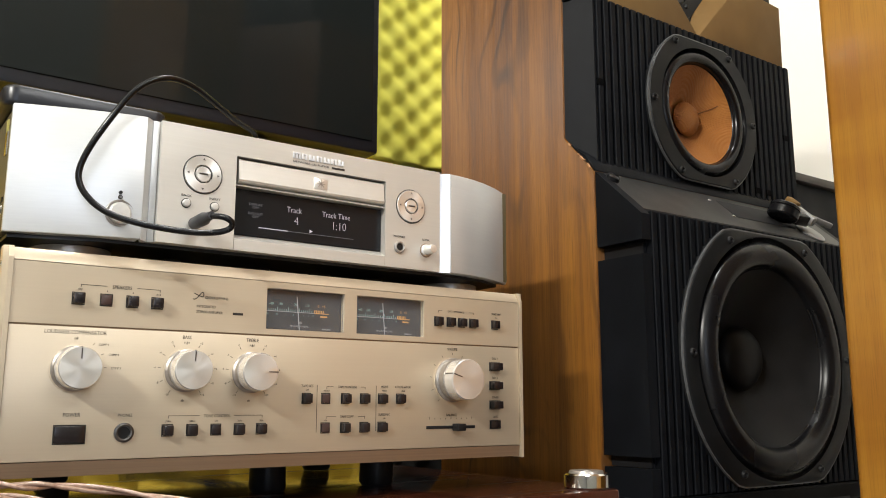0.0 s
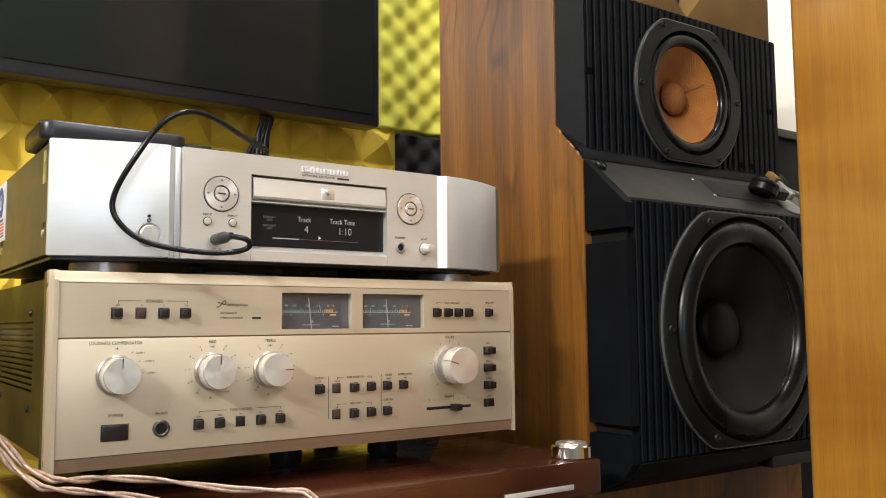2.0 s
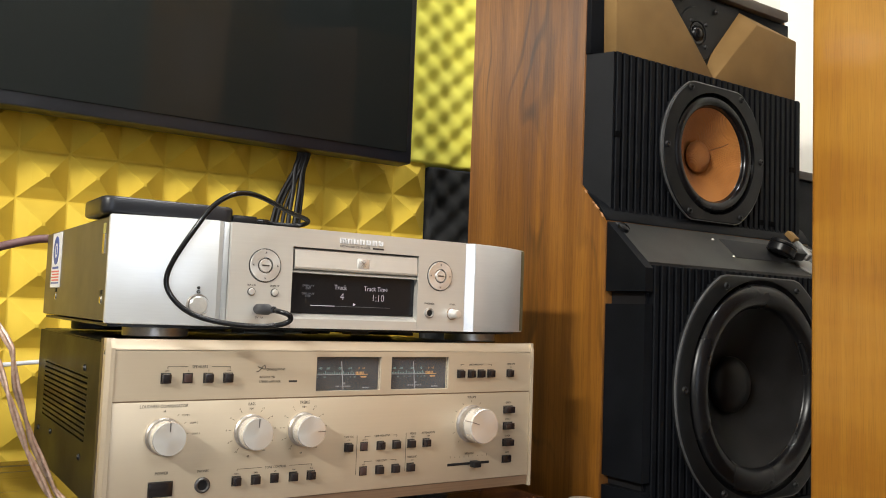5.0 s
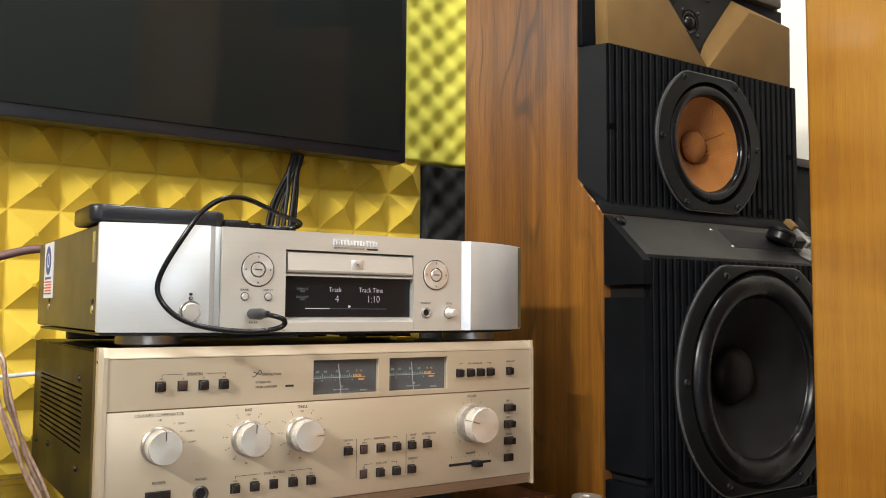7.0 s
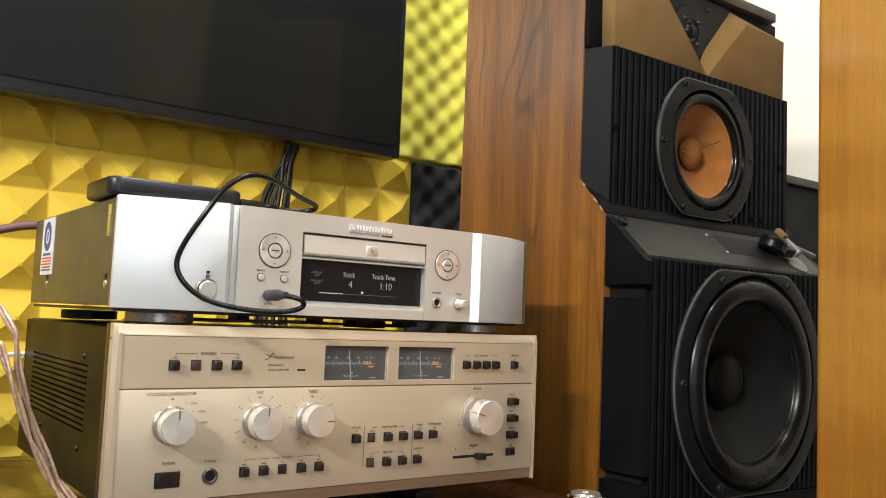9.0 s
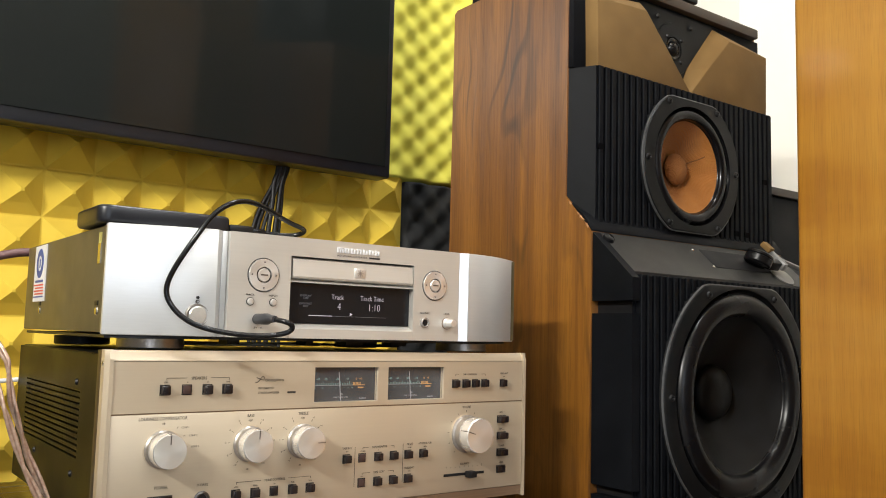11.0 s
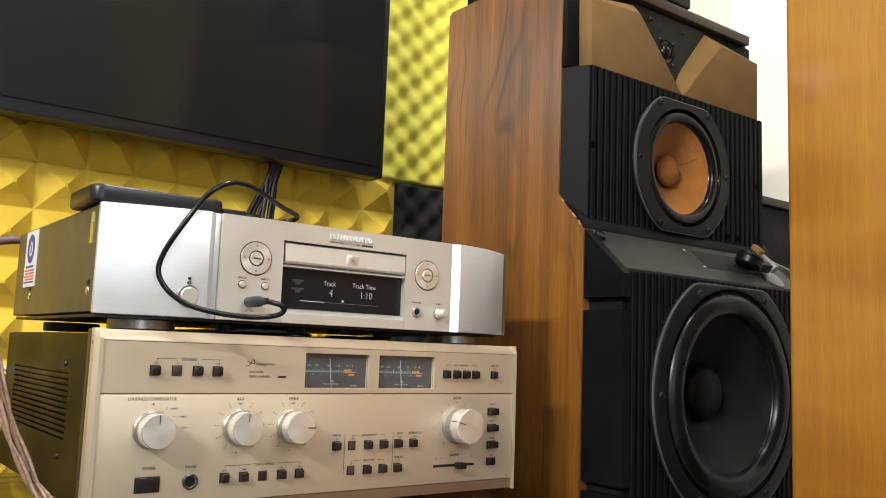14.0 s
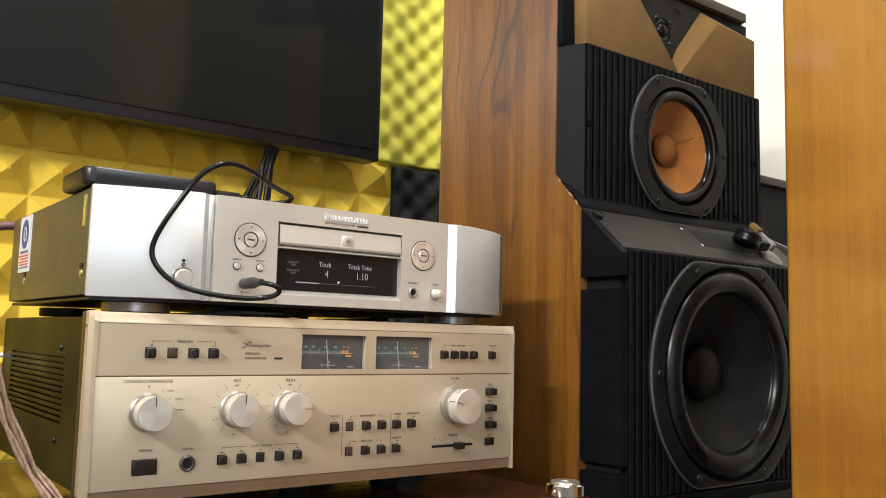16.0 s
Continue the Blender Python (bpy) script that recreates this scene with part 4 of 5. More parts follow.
part("case", box(bmesh.new(), 0.0012, 0.4435, 0.0305, 0.322, 0.7125, 0.8005, 0.0015), M_STEEL, player, "olive grey sheet steel case", smooth=30)
part("case", box(bmesh.new(), 0.0014, 0.4420, 0.0212, 0.0304, 0.7126, 0.8004), M_STEEL, player)
part("base_plate", prism_z(bmesh.new(), [(0.004, 0.318), (0.004, 0.024), (0.06, 0.006), (0.37, 0.004), (0.405, 0.012), (0.436, 0.030), (0.436, 0.318)], 0.7085, 0.7109), M_BLACK, player, smooth=20)
for y, z in ((0.040, 0.730), (0.250, 0.732)):
    c = part("side_screw", lathe(bmesh.new(), [(0, -0.0010), (0.0030, -0.0010), (0.0042, 0.0004)], (0.0012, y, z), "x", 18), M_CHROME, player, "bright case screw")
    part("recess", box(bmesh.new(), 0.0004, 0.0014, y - 0.0045, y + 0.0045, z + 0.0045, z + 0.0085, 0.0003), M_BLACK, c)
st = part("warranty_sticker", box(bmesh.new(), 0.0002, 0.0013, 0.232, 0.281, 0.741, 0.7985), M_LABEL, player, "white sticker with blue and red print")
M_BLUE = mat("blue_print", (0.05, 0.09, 0.30), 0.5, rough_var=0)
M_RED = mat("red_print", (0.60, 0.08, 0.05), 0.5, rough_var=0)
part("print_ring", lathe(bmesh.new(), [(0.008, -0.0004), (0.015, -0.0004), (0.015, 0.0003), (0.008, 0.0003)], (0.0002, 0.2565, 0.7800), "x", 28), M_BLUE, st)
part("print_bar", box(bmesh.new(), -0.0002, 0.0004, 0.255, 0.258, 0.7755, 0.7845), M_BLUE, st)
part("print_bar", box(bmesh.new(), -0.0002, 0.0004, 0.240, 0.273, 0.7605, 0.7628), M_BLUE, st)
for i in range(5):
    part("print_bar", box(bmesh.new(), -0.0002, 0.0004, 0.236, 0.277 - 0.004 * (i % 2), 0.7450 + i * 0.0030, 0.7464 + i * 0.0030), M_BLUE if i < 1 else M_RED, st)
tp = part("seal_sticker", box(bmesh.new(), 0.0004, 0.0013, 0.0365, 0.044, 0.769, 0.786), M_CHROME, player, "torn shiny seal sticker")
part("seal_edge", box(bmesh.new(), 0.0003, 0.0013, 0.0365, 0.043, 0.7862, 0.795), mat("yellow_seal", (0.45, 0.40, 0.12), 0.5), tp)
for x, y in ((0.052, 0.055), (0.395, 0.055), (0.052, 0.28), (0.395, 0.28)):
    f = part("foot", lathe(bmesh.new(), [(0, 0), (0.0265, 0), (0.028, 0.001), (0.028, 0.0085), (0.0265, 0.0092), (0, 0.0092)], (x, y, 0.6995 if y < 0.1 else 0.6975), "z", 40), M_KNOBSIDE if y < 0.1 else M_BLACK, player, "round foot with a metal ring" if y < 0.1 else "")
for x, w in ((0.12, 0.012), (0.245, 0.02), (0.30, 0.018), (0.20, 0.008)):
    part("base_bracket", box(bmesh.new(), x, x + w, 0.05, 0.07, 0.7040, 0.7083), M_BLACK, player)

M_LEAD = mat("grey_lead", (0.30, 0.30, 0.28), 0.45, 0.0, (0.22, 0.22, 0.20), (80, 80, 80), 3)
lead = thing("signal_lead", (0.2, 0.2, 0.7005), "grey and black leads lying between the player and the amplifier", "cable")
for pts, r, m in (([(0.112, 0.20, 0.7016), (0.120, 0.12, 0.7018), (0.135, 0.07, 0.7030), (0.160, 0.055, 0.7046), (0.185, 0.07, 0.7030), (0.20, 0.13, 0.7018), (0.21, 0.25, 0.7016)], 0.0015, M_LEAD),
                  ([(0.135, 0.24, 0.7016), (0.150, 0.15, 0.7018), (0.172, 0.090, 0.7040), (0.205, 0.070, 0.7050), (0.235, 0.10, 0.7030), (0.25, 0.24, 0.7016)], 0.0014, M_LEAD),
                  ([(0.15, 0.28, 0.7016), (0.180, 0.17, 0.7020), (0.215, 0.12, 0.7045), (0.250, 0.11, 0.7040), (0.275, 0.15, 0.7018), (0.29, 0.27, 0.7016)], 0.0015, M_RUBBER),
                  ([(0.31, 0.28, 0.7016), (0.320, 0.16, 0.7020), (0.331, 0.10, 0.7042), (0.345, 0.09, 0.7040), (0.352, 0.14, 0.7018), (0.36, 0.27, 0.7016)], 0.0016, M_RUBBER)):
    tube("cord", pts, r, m, lead, res=3)

# ---- loudspeaker ----
speaker = thing("loudspeaker", (0.78, 0.2, 0), "tall walnut loudspeaker with black ribbed baffles and a tan cone", "loudspeaker")
CX = 0.7825
outline = [(0.318, 0.0), (0.318, 1.206), (0.312, 1.211), (0.078, 1.211), (0.0735, 1.206), (0.0755, 0.897), (0.072, 0.892), (0.034, 0.852), (0.0305, 0.846), (0.036, 0.0)]
part("cabinet", prism_x(bmesh.new(), outline, 0.575, 0.990), M_WALNUT, speaker, "walnut veneered cabinet", smooth=20)

def plate_round_hole(bm, x0, x1, z0, z1, y0, y1, cz, r, n=64):
    """A flat plate from y0 (front) to y1 with a round opening at CX, cz."""
    loops = []
    for y in (y0, y1):
        out, inn = [], []
        for i in range(n):
            a = 2 * math.pi * (i + 0.5) / n
            c, d = math.cos(a), math.sin(a)
            k = min((x1 - CX if c > 0 else CX - x0) / max(abs(c), 1e-9), (z1 - cz if d > 0 else cz - z0) / max(abs(d), 1e-9))
            out.append(bm.verts.new((CX + c * k, y, cz + d * k)))
            inn.append(bm.verts.new((CX + c * r, y, cz + d * r)))
        loops.append((out, inn))
    (o0, i0), (o1, i1) = loops
    for p, q in ((o0, i0), (o1, i1), (i0, i1), (o0, o1)):
        for i in range(n):
            j = (i + 1) % n
            bm.faces.new((p[i], p[j], q[j], q[i]))
    bmesh.ops.recalc_face_normals(bm, faces=bm.faces)
    return bm


# lower baffle, hollow behind the woofer, with a sloping top and cut side plates
bm = plate_round_hole(bmesh.new(), 0.5895, 0.9755, 0.505, 0.789, -0.026, -0.018, 0.649, 0.136)
lower_baffle = part("lower_baffle", bm, M_BAFFLE, speaker, "black lower baffle with upright ribs", smooth=20)
part("sloping_top", prism_x(bmesh.new(), [(0.030, 0.848), (-0.0255, 0.7975), (-0.0255, 0.7892), (-0.017, 0.7892), (0.030, 0.832)], 0.5895, 0.9755), M_SLOPE, speaker, "satin black sloping top of the lower baffle", smooth=20)
part("lower_edge", prism_x(bmesh.new(), [(-0.034, 0.5048), (-0.034, 0.503), (-0.020, 0.485), (0.034, 0.462), (0.034, 0.5048)], 0.5895, 0.9755), M_BAFFLE, speaker, smooth=20)


def slope(z):
    return 0.030 - (0.848 - z) * 0.064 / 0.0585


for xa, xb in ((0.5765, 0.5893), (0.9757, 0.9885)):
    for za, zb in ((0.505, 0.5335), (0.5450, 0.7475)):
        part("side_block", box(bmesh.new(), xa, xb, -0.0335, 0.0295, za, zb), M_BAFFLE, speaker)
    part("side_block", prism_x(bmesh.new(), [(0.0295, 0.7625), (-0.0335, 0.7625), (-0.0335, 0.7897), (0.0295, 0.8475)], xa, xb), M_BAFFLE, speaker, smooth=20)
    part("side_block", prism_x(bmesh.new(), [(0.0340, 0.5048), (-0.0335, 0.5048), (-0.020, 0.486), (0.034, 0.463)], xa, xb), M_BAFFLE, speaker)
    part("slot_back", box(bmesh.new(), xa + 0.0105 if xa < 0.8 else xa, xb if xa < 0.8 else xb - 0.0105, -0.024, 0.0295, 0.5340, 0.7620), M_BLACK, speaker)


def rib_mesh(w, d, h):
    bm = bmesh.new()
    box(bm, -w / 2, w / 2, -d, 0, 0, h)
    bmesh.ops.bevel(bm, geom=[e for e in bm.edges if all(v.co.y < -d / 2 for v in e.verts)], offset=0.0008, segments=1, affect="EDGES")
    me = bpy.data.meshes.new("rib")
    bm.to_mesh(me)
    bm.free()
    me.materials.append(M_BAFFLE)
    return me


RW, PITCH = 0.0080, 0.01205
def ribs(parent, x0, count, y, z0, z1, cz, r):
    whole = rib_mesh(RW, 0.0085, z1 - z0)
    for i in range(count):
        x = x0 + i * PITCH
        d = abs(x - CX)
        if d > r:
            place("rib", whole, parent, at=(x, y, z0))
        else:
            c = math.sqrt(r * r - max(0, d - 0.004) ** 2)
            place("rib", rib_mesh(RW, 0.0085, cz - c - z0), parent, at=(x, y, z0))
            place("rib", rib_mesh(RW, 0.0085, z1 - cz - c), parent, at=(x, y, cz + c))


ribs(lower_baffle, 0.5955, 32, -0.0258, 0.5062, 0.7935, 0.649, 0.1385)

upper_baffle = part("upper_baffle", plate_round_hole(bmesh.new(), 0.597, 0.980, 0.852, 1.064, 0.048, 0.056, 0.9580, 0.0870), M_BAFFLE, speaker, "black upper baffle with upright ribs", smooth=20)
for o in ([(0.5765, 0.30), (0.5765, 0.0770), (0.5935, 0.0415), (0.5968, 0.0415), (0.5968, 0.30)], [(0.9802, 0.30), (0.9802, 0.0415), (0.9830, 0.0415), (0.9965, 0.077), (0.9965, 0.30)]):
    part("baffle_side", prism_z(bmesh.new(), o, 0.852, 1.0640), M_BAFFLE, speaker, smooth=20)
part("baffle_top", box(bmesh.new(), 0.597, 0.980, 0.0485, 0.30, 1.0590, 1.0642), M_BAFFLE, speaker)
part("baffle_lip", prism_x(bmesh.new(), [(0.076, 0.894), (0.0415, 0.8525), (0.0315, 0.8490), (0.0315, 0.8515), (0.045, 0.870)], 0.577, 0.996), M_BAFFLE, speaker)
ribs(upper_baffle, 0.6022, 32, 0.0482, 0.8545, 1.0650, 0.9570, 0.0880)
# no cut is made: black blocks carry the gaps' and slit's shade as colour
M_GAPSHADE = mat("gap_shade_black", (0.0012, 0.0012, 0.0014), 0.9, spec=0.05)
for x, z in ((0.6022, 0.9560), (0.9637, 0.9550), (0.8914, 0.8700), (0.9155, 0.8700)):
    part("rib_gap", box(bmesh.new(), x - 0.0062, x + 0.0042, 0.0392, 0.0478, z, z + 0.0075), M_GAPSHADE, upper_baffle, "short black block coloured as the shade of a rib gap")
part("side_slit", box(bmesh.new(), 0.5759, 0.5768, 0.0790, 0.0815, 0.8960, 0.9400), M_GAPSHADE, speaker, "thin black block coloured as the shade of a slit")


def clipped(r, h, n=72):
    """A circle of radius r cut flat above and below at height h, with eased corners."""
    pts = []
    for i in range(n):
        a = 2 * math.pi * i / n
        x, z = r * math.cos(a), r * math.sin(a)
        if abs(z) > h:
            z = math.copysign(h + 0.012 * (abs(z) - h), z)
        pts.append((x, z))
    return pts


def plate_ring(bm, cx, cz, outer, inner_r, y_front, y_back, bevel=0.002):
    n = len(outer)
    loops = []
    for kind in range(4):
        ring = []
        for i, (x, z) in enumerate(outer):
            a = math.atan2(z, x)
            if kind == 0:
                p = (cx + x, y_back, cz + z)
            elif kind == 1:
                p = (cx + x, y_front + bevel, cz + z)
            elif kind == 2:
                p = (cx + x * 0.985, y_front, cz + z * 0.985)
            else:
                p = (cx + inner_r * math.cos(a), y_front, cz + inner_r * math.sin(a)) if inner_r else (cx + x * 0.975, y_front + 0.002, cz + z * 0.975)
            ring.append(bm.verts.new(p))
        loops.append(ring)
    for p, q in zip(loops, loops[1:]):
        for i in range(n):
            j = (i + 1) % n
            bm.faces.new((p[i], p[j], q[j], q[i]))
    bmesh.ops.recalc_face_normals(bm, faces=bm.faces)
    return bm


M_RIM = mat("bare_metal_rim", (0.20, 0.205, 0.21), 0.4, 0.6, (0.12, 0.122, 0.125), (60, 60, 60), 4)
M_DRFRAME = mat("cast_black_frame", (0.005, 0.0056, 0.0062), 0.45, 0.05, (0.0085, 0.009, 0.0096), (40, 40, 40), 4, bump=0.06, bump_scale=900, spec=0.24)


def driver(name, CX, cz, y, r, h, surround, cone, screws, cone_material, depth, cap, label):
    d = part(name, plate_ring(bmesh.new(), CX, cz, clipped(r, h), surround[0] * 1.04, y - 0.0065, y + 0.004), M_DRFRAME, speaker, label, smooth=50)
    bm = bmesh.new()
    plate_ring(bm, CX, cz, clipped(r + 0.0006, h + 0.0006), None, y - 0.0052, y - 0.0024, 0.0003)
    part("rim", bm, M_RIM, d, "worn bare metal edge")
    ro, ri = surround
    prof = [(ro * 1.045, -0.0064), (ro * 1.03, 0.0), (ro * 1.0, 0.001)]
    for i in range(9):
        a = math.pi * i / 8
        prof.append(((ro + ri) / 2 + (ro - ri) / 2 * math.cos(a), -0.0005 - 0.62 * (ro - ri) / 2 * math.sin(a) * 1.3))
    prof += [(ri * 0.995, 0.002), (ri * 0.98, 0.003)]
    part("surround", lathe(bmesh.new(), [(p, q) for p, q in prof], (CX, y, cz), "y", 80), M_RUBBER, d, "glossy rubber roll surround", smooth=60)
    prof = []
    for i in range(13):
        u = i / 12
        prof.append((ri * 0.985 + (cap * 0.9 - ri * 0.985) * u, 0.0025 + depth * (u ** 0.86)))
    part("cone", lathe(bmesh.new(), prof, (CX, y, cz), "y", 80), cone_material, d, smooth=60)
    prof = []
    for i in range(9):
        a = math.pi / 2 * i / 8
        prof.append((cap * math.sin(a), depth * 0.93 - cap * 0.52 * math.cos(a)))
    part("dust_cap", lathe(bmesh.new(), prof, (CX, y, cz), "y", 56), cone_material, d, smooth=60)
    for dx, dz in screws:
        s = part("screw", lathe(bmesh.new(), [(0.0012, -0.0018), (0.0022, -0.0030), (0.0038, -0.0026), (0.0046, 0.0)], (CX + dx, y - 0.0065, cz + dz), "y", 20), M_BLACK, d)
        part("socket", lathe(bmesh.new(), [(0, -0.0012), (0.0014, -0.0012), (0.0014, 0)], (CX + dx, y - 0.0065, cz + dz), "y", 8), M_CHROME, s)
    return d


mid = driver("midrange_driver", CX - 0.0015, 0.9578, 0.0395, 0.1050, 0.0928, (0.0800, 0.0655), 0, [(0.0965, 0.0), (-0.0965, 0.0)] + [(a * 0.0525, b * 0.0830) for a in (-1, 1) for b in (-1, 1)], M_TANCONE, 0.028, 0.0228, "midrange driver with a tan woven cone")
driver("woofer", CX, 0.6490, -0.0345, 0.1580, 0.1395, (0.131, 0.1015), 0, [(0.1450, 0.0), (-0.1450, 0.0)] + [(a * 0.0715, b * 0.1255) for a in (-1, 1) for b in (-1, 1)], M_CONE, 0.046, 0.037, "large black woofer with a rubber surround")

cx, cz, a = CX - 0.0015, 0.9578, radians(24)
ends = [(cx + r * math.cos(a + k), 0.0395 + 0.0025 + 0.028 * ((0.0645 - r) / 0.044) ** 0.86 - 0.0006, cz + r * math.sin(a + k)) for r, k in ((0.0240, 0.0), (0.034, 0.06), (0.044, -0.02), (0.053, 0.03))]
tube("crease", ends, 0.0006, mat("crease_brown", (0.13, 0.05, 0.015), 0.7), mid, "dark crease across the woven cone", res=2)

# felt covered horn module with the tweeter between its two blocks
part("module_body", box(bmesh.new(), 0.5765, 0.9885, 0.0660, 0.30, 1.0645, 1.1895, 0.001), M_BAFFLE, speaker)


def solid(rows):
    """A block between a front polygon and a back polygon of the same count."""
    bm = bmesh.new()
    f = [bm.verts.new(p) for p in rows[0]]
    b = [bm.verts.new(p) for p in rows[1]]
    n = len(f)
    bm.faces.new(f), bm.faces.new(list(reversed(b)))
    for i in range(n):
        j = (i + 1) % n
        bm.faces.new((f[i], f[j], b[j], b[i]))
    bmesh.ops.recalc_face_normals(bm, faces=bm.faces)
    bmesh.ops.bevel(bm, geom=list(bm.edges), offset=0.0012, segments=2, affect="EDGES", profile=0.5)
    return bm


for s in (-1, 1):
    wide = 1.028 if s < 0 else 1.012

    def fx(d):
        return 0.7868 + s * d * wide

    front = [(fx(0.0005), 0.0425, 1.0650), (fx(0.1835), 0.0425, 1.0650), (fx(0.1855), 0.0425, 1.1560), (fx(0.092), 0.0425, 1.1610), (fx(0.045), 0.0425, 1.1130)]
    back = [(fx(0.0005), 0.0650, 1.0650), (fx(0.1835), 0.0650, 1.0650), (fx(0.1855), 0.0650, 1.1680), (fx(0.080), 0.0650, 1.1830), (fx(0.0180), 0.0650, 1.1080)]
    part("horn_block", solid([front, back]), M_FELT, speaker, "brown felt covered horn block", smooth=30)
tw = part("tweeter", prism(bmesh.new(), [(CX - 0.085, 1.0660), (CX + 0.085, 1.0660), (CX + 0.085, 1.1860), (CX - 0.085, 1.1860)], 0.0652, 0.0659), M_DRFRAME, speaker, "black tweeter plate between the horn blocks")
part("dome", lathe(bmesh.new(), [(0, -0.0075), (0.005, -0.0065), (0.0095, -0.003), (0.0105, 0.0), (0.013, -0.0018), (0.0155, -0.0018), (0.017, 0.0)], (0.776, 0.0652, 1.1320), "y", 40), M_RUBBER, tw, smooth=60)
part("faceplate", lathe(bmesh.new(), [(0.0175, 0.0), (0.0175, -0.0022), (0.037, -0.0022), (0.038, 0.0)], (0.776, 0.0652, 1.1320), "y", 56), M_DRFRAME, tw)
for dx, dz in ((-0.035, 0.0400), (0.039, 0.0390), (0.016, -0.0170), (-0.014, 0.0153), (0.017, 0.0153)):
    part("screw", lathe(bmesh.new(), [(0.0, -0.0030), (0.0022, -0.0026), (0.0036, 0.0)], (0.776 + dx, 0.0632, 1.1320 + dz), "y", 14), M_BLACK, tw)
part("top_board", box(bmesh.new(), 0.5905, 0.9745, 0.056, 0.30, 1.1900, 1.2050, 0.002), mat("dark_walnut_board", (0.045, 0.028, 0.018), 0.4, 0.0, (0.06, 0.036, 0.022), (40, 4, 40), 5), speaker, "dark brown top board")

# small fittings of the lower baffle's slope
SL = Matrix.Translation((0, -0.002, 0.8187)) @ Matrix.Rotation(math.atan2(0.0585, 0.064), 4, "X")


def on_slope(bm):
    """Moves a mesh drawn on z = 0 (x across, y up the slope) onto the sloping top."""
    bmesh.ops.transform(bm, matrix=SL, verts=bm.verts)
    return bm


bm = bmesh.new()
lathe(bm, [(0, 0.0052), (0.005, 0.0055), (0.0075, 0.004), (0.0080, 0.0)], (0.5935, 0.030, 0.0), "z", 24)
part("stud", on_slope(bm), M_RUBBER, speaker, "small black stud")
bm = bmesh.new()
box(bm, 0.775, 0.945, -0.006, 0.032, -0.0005, 0.0008, 0.0003)
pan = part("control_recess", on_slope(bm), mat("matt_black_recess", (0.006, 0.006, 0.007), 0.7), speaker, "dark recess for the level control")
M_DULL = mat("dull_grey_metal", (0.30, 0.30, 0.30), 0.4, 0.7, (0.24, 0.24, 0.24), (60, 60, 60), 3)
bm = bmesh.new()
lathe(bm, [(0, 0.017), (0.017, 0.017), (0.0185, 0.0155), (0.0190, 0.0125), (0.0178, 0.0115), (0.0190, 0.0105), (0.0190, 0.002), (0.017, 0.0), (0, 0.0)], (0, 0, 0), "z", 40)
bmesh.ops.transform(bm, matrix=Matrix.Translation((0.864, 0.000, 0.0090)) @ Matrix.Rotation(radians(22), 4, "Y") @ Matrix.Rotation(radians(-26), 4, "X"), verts=bm.verts)
dial_ob = part("level_dial", on_slope(bm), M_RUBBER, speaker, "glossy black level dial with a metal lever", smooth=30)
bm = bmesh.new()
lathe(bm, [(0, 0.0030), (0.018, 0.0030), (0.020, 0.0020), (0.020, 0.0005), (0, 0.0005)], (0.922, -0.010, 0.0), "z", 36)
part("dial_disc", on_slope(bm), M_DULL, dial_ob, "flat grey metal disc")
bm = bmesh.new()
box(bm, 0.884, 0.912, -0.008, 0.004, 0.006, 0.020, 0.002)
part("lever", on_slope(bm), M_BLACK, dial_ob)
bm = bmesh.new()
box(bm, 0.908, 0.917, -0.012, 0.020, 0.010, 0.022, 0.002)
part("lever", on_slope(bm), M_DULL, dial_ob, "grey metal lever")
bm = bmesh.new()
box(bm, 0.916, 0.960, 0.008, 0.013, 0.012, 0.019, 0.0012)
bmesh.ops.rotate(bm, cent=(0.916, 0.010, 0.015), matrix=Matrix.Rotation(radians(-28), 3, "Z"), verts=bm.verts)
part("lever", on_slope(bm), M_DULL, dial_ob, "grey metal lever")
bm = bmesh.new()
box(bm, 0.903, 0.914, 0.018, 0.036, 0.018, 0.026, 0.0015)
part("tip", on_slope(bm), M_FELT, dial_ob, "tan tip of the lever")
for x, y in ((0.771, -0.004), (0.76, 0.030)):
    bm = bmesh.new()
    lathe(bm, [(0, 0.0015), (0.002, 0.001), (0.0026, 0)], (x, y, 0), "z", 12)
    part("screw", on_slope(bm), M_CHROME, speaker)
part("port", box(bmesh.new(), 0.845, 0.945, -0.0215, 0.0, 0.4725, 0.4900, 0.001), M_BLACK, speaker, "dark port under the lower baffle")

M_CHIP = mat("bare_chipped_wood", (0.42, 0.22, 0.10), 0.8, 0.0, (0.25, 0.11, 0.04), (160, 160, 160), 4)
rnd = random.Random(5)
for i in range(6):
    u = rnd.uniform(0.1, 0.95)
    y, z = 0.072 - 0.038 * u, 0.892 - 0.040 * u
    w = rnd.uniform(0.0010, 0.0046)
    chip = box(bmesh.new(), 0.5742, 0.5772, y - 0.0008, y + 0.0010, z - w, z + w, 0.0005, 1)
    bmesh.ops.rotate(chip, cent=(0.576, y, z), matrix=Matrix.Rotation(radians(-43 + rnd.uniform(-14, 14)), 3, "X"), verts=chip.verts)
    part("chip", chip, M_CHIP, speaker, "bare chipped edge of the veneer")

black_box = thing("black_box", (0.72, 0.18, 1.2055), "black box standing on top of the loudspeaker", "box")
part("body", box(bmesh.new(), 0.585, 0.8320, 0.062, 0.29, 1.2115, 1.40, 0.003), M_BLACK, black_box)
for x in (0.60, 0.815):
    part("foot", box(bmesh.new(), x - 0.012, x + 0.012, 0.07, 0.28, 1.2052, 1.2113), M_RUBBER, black_box)

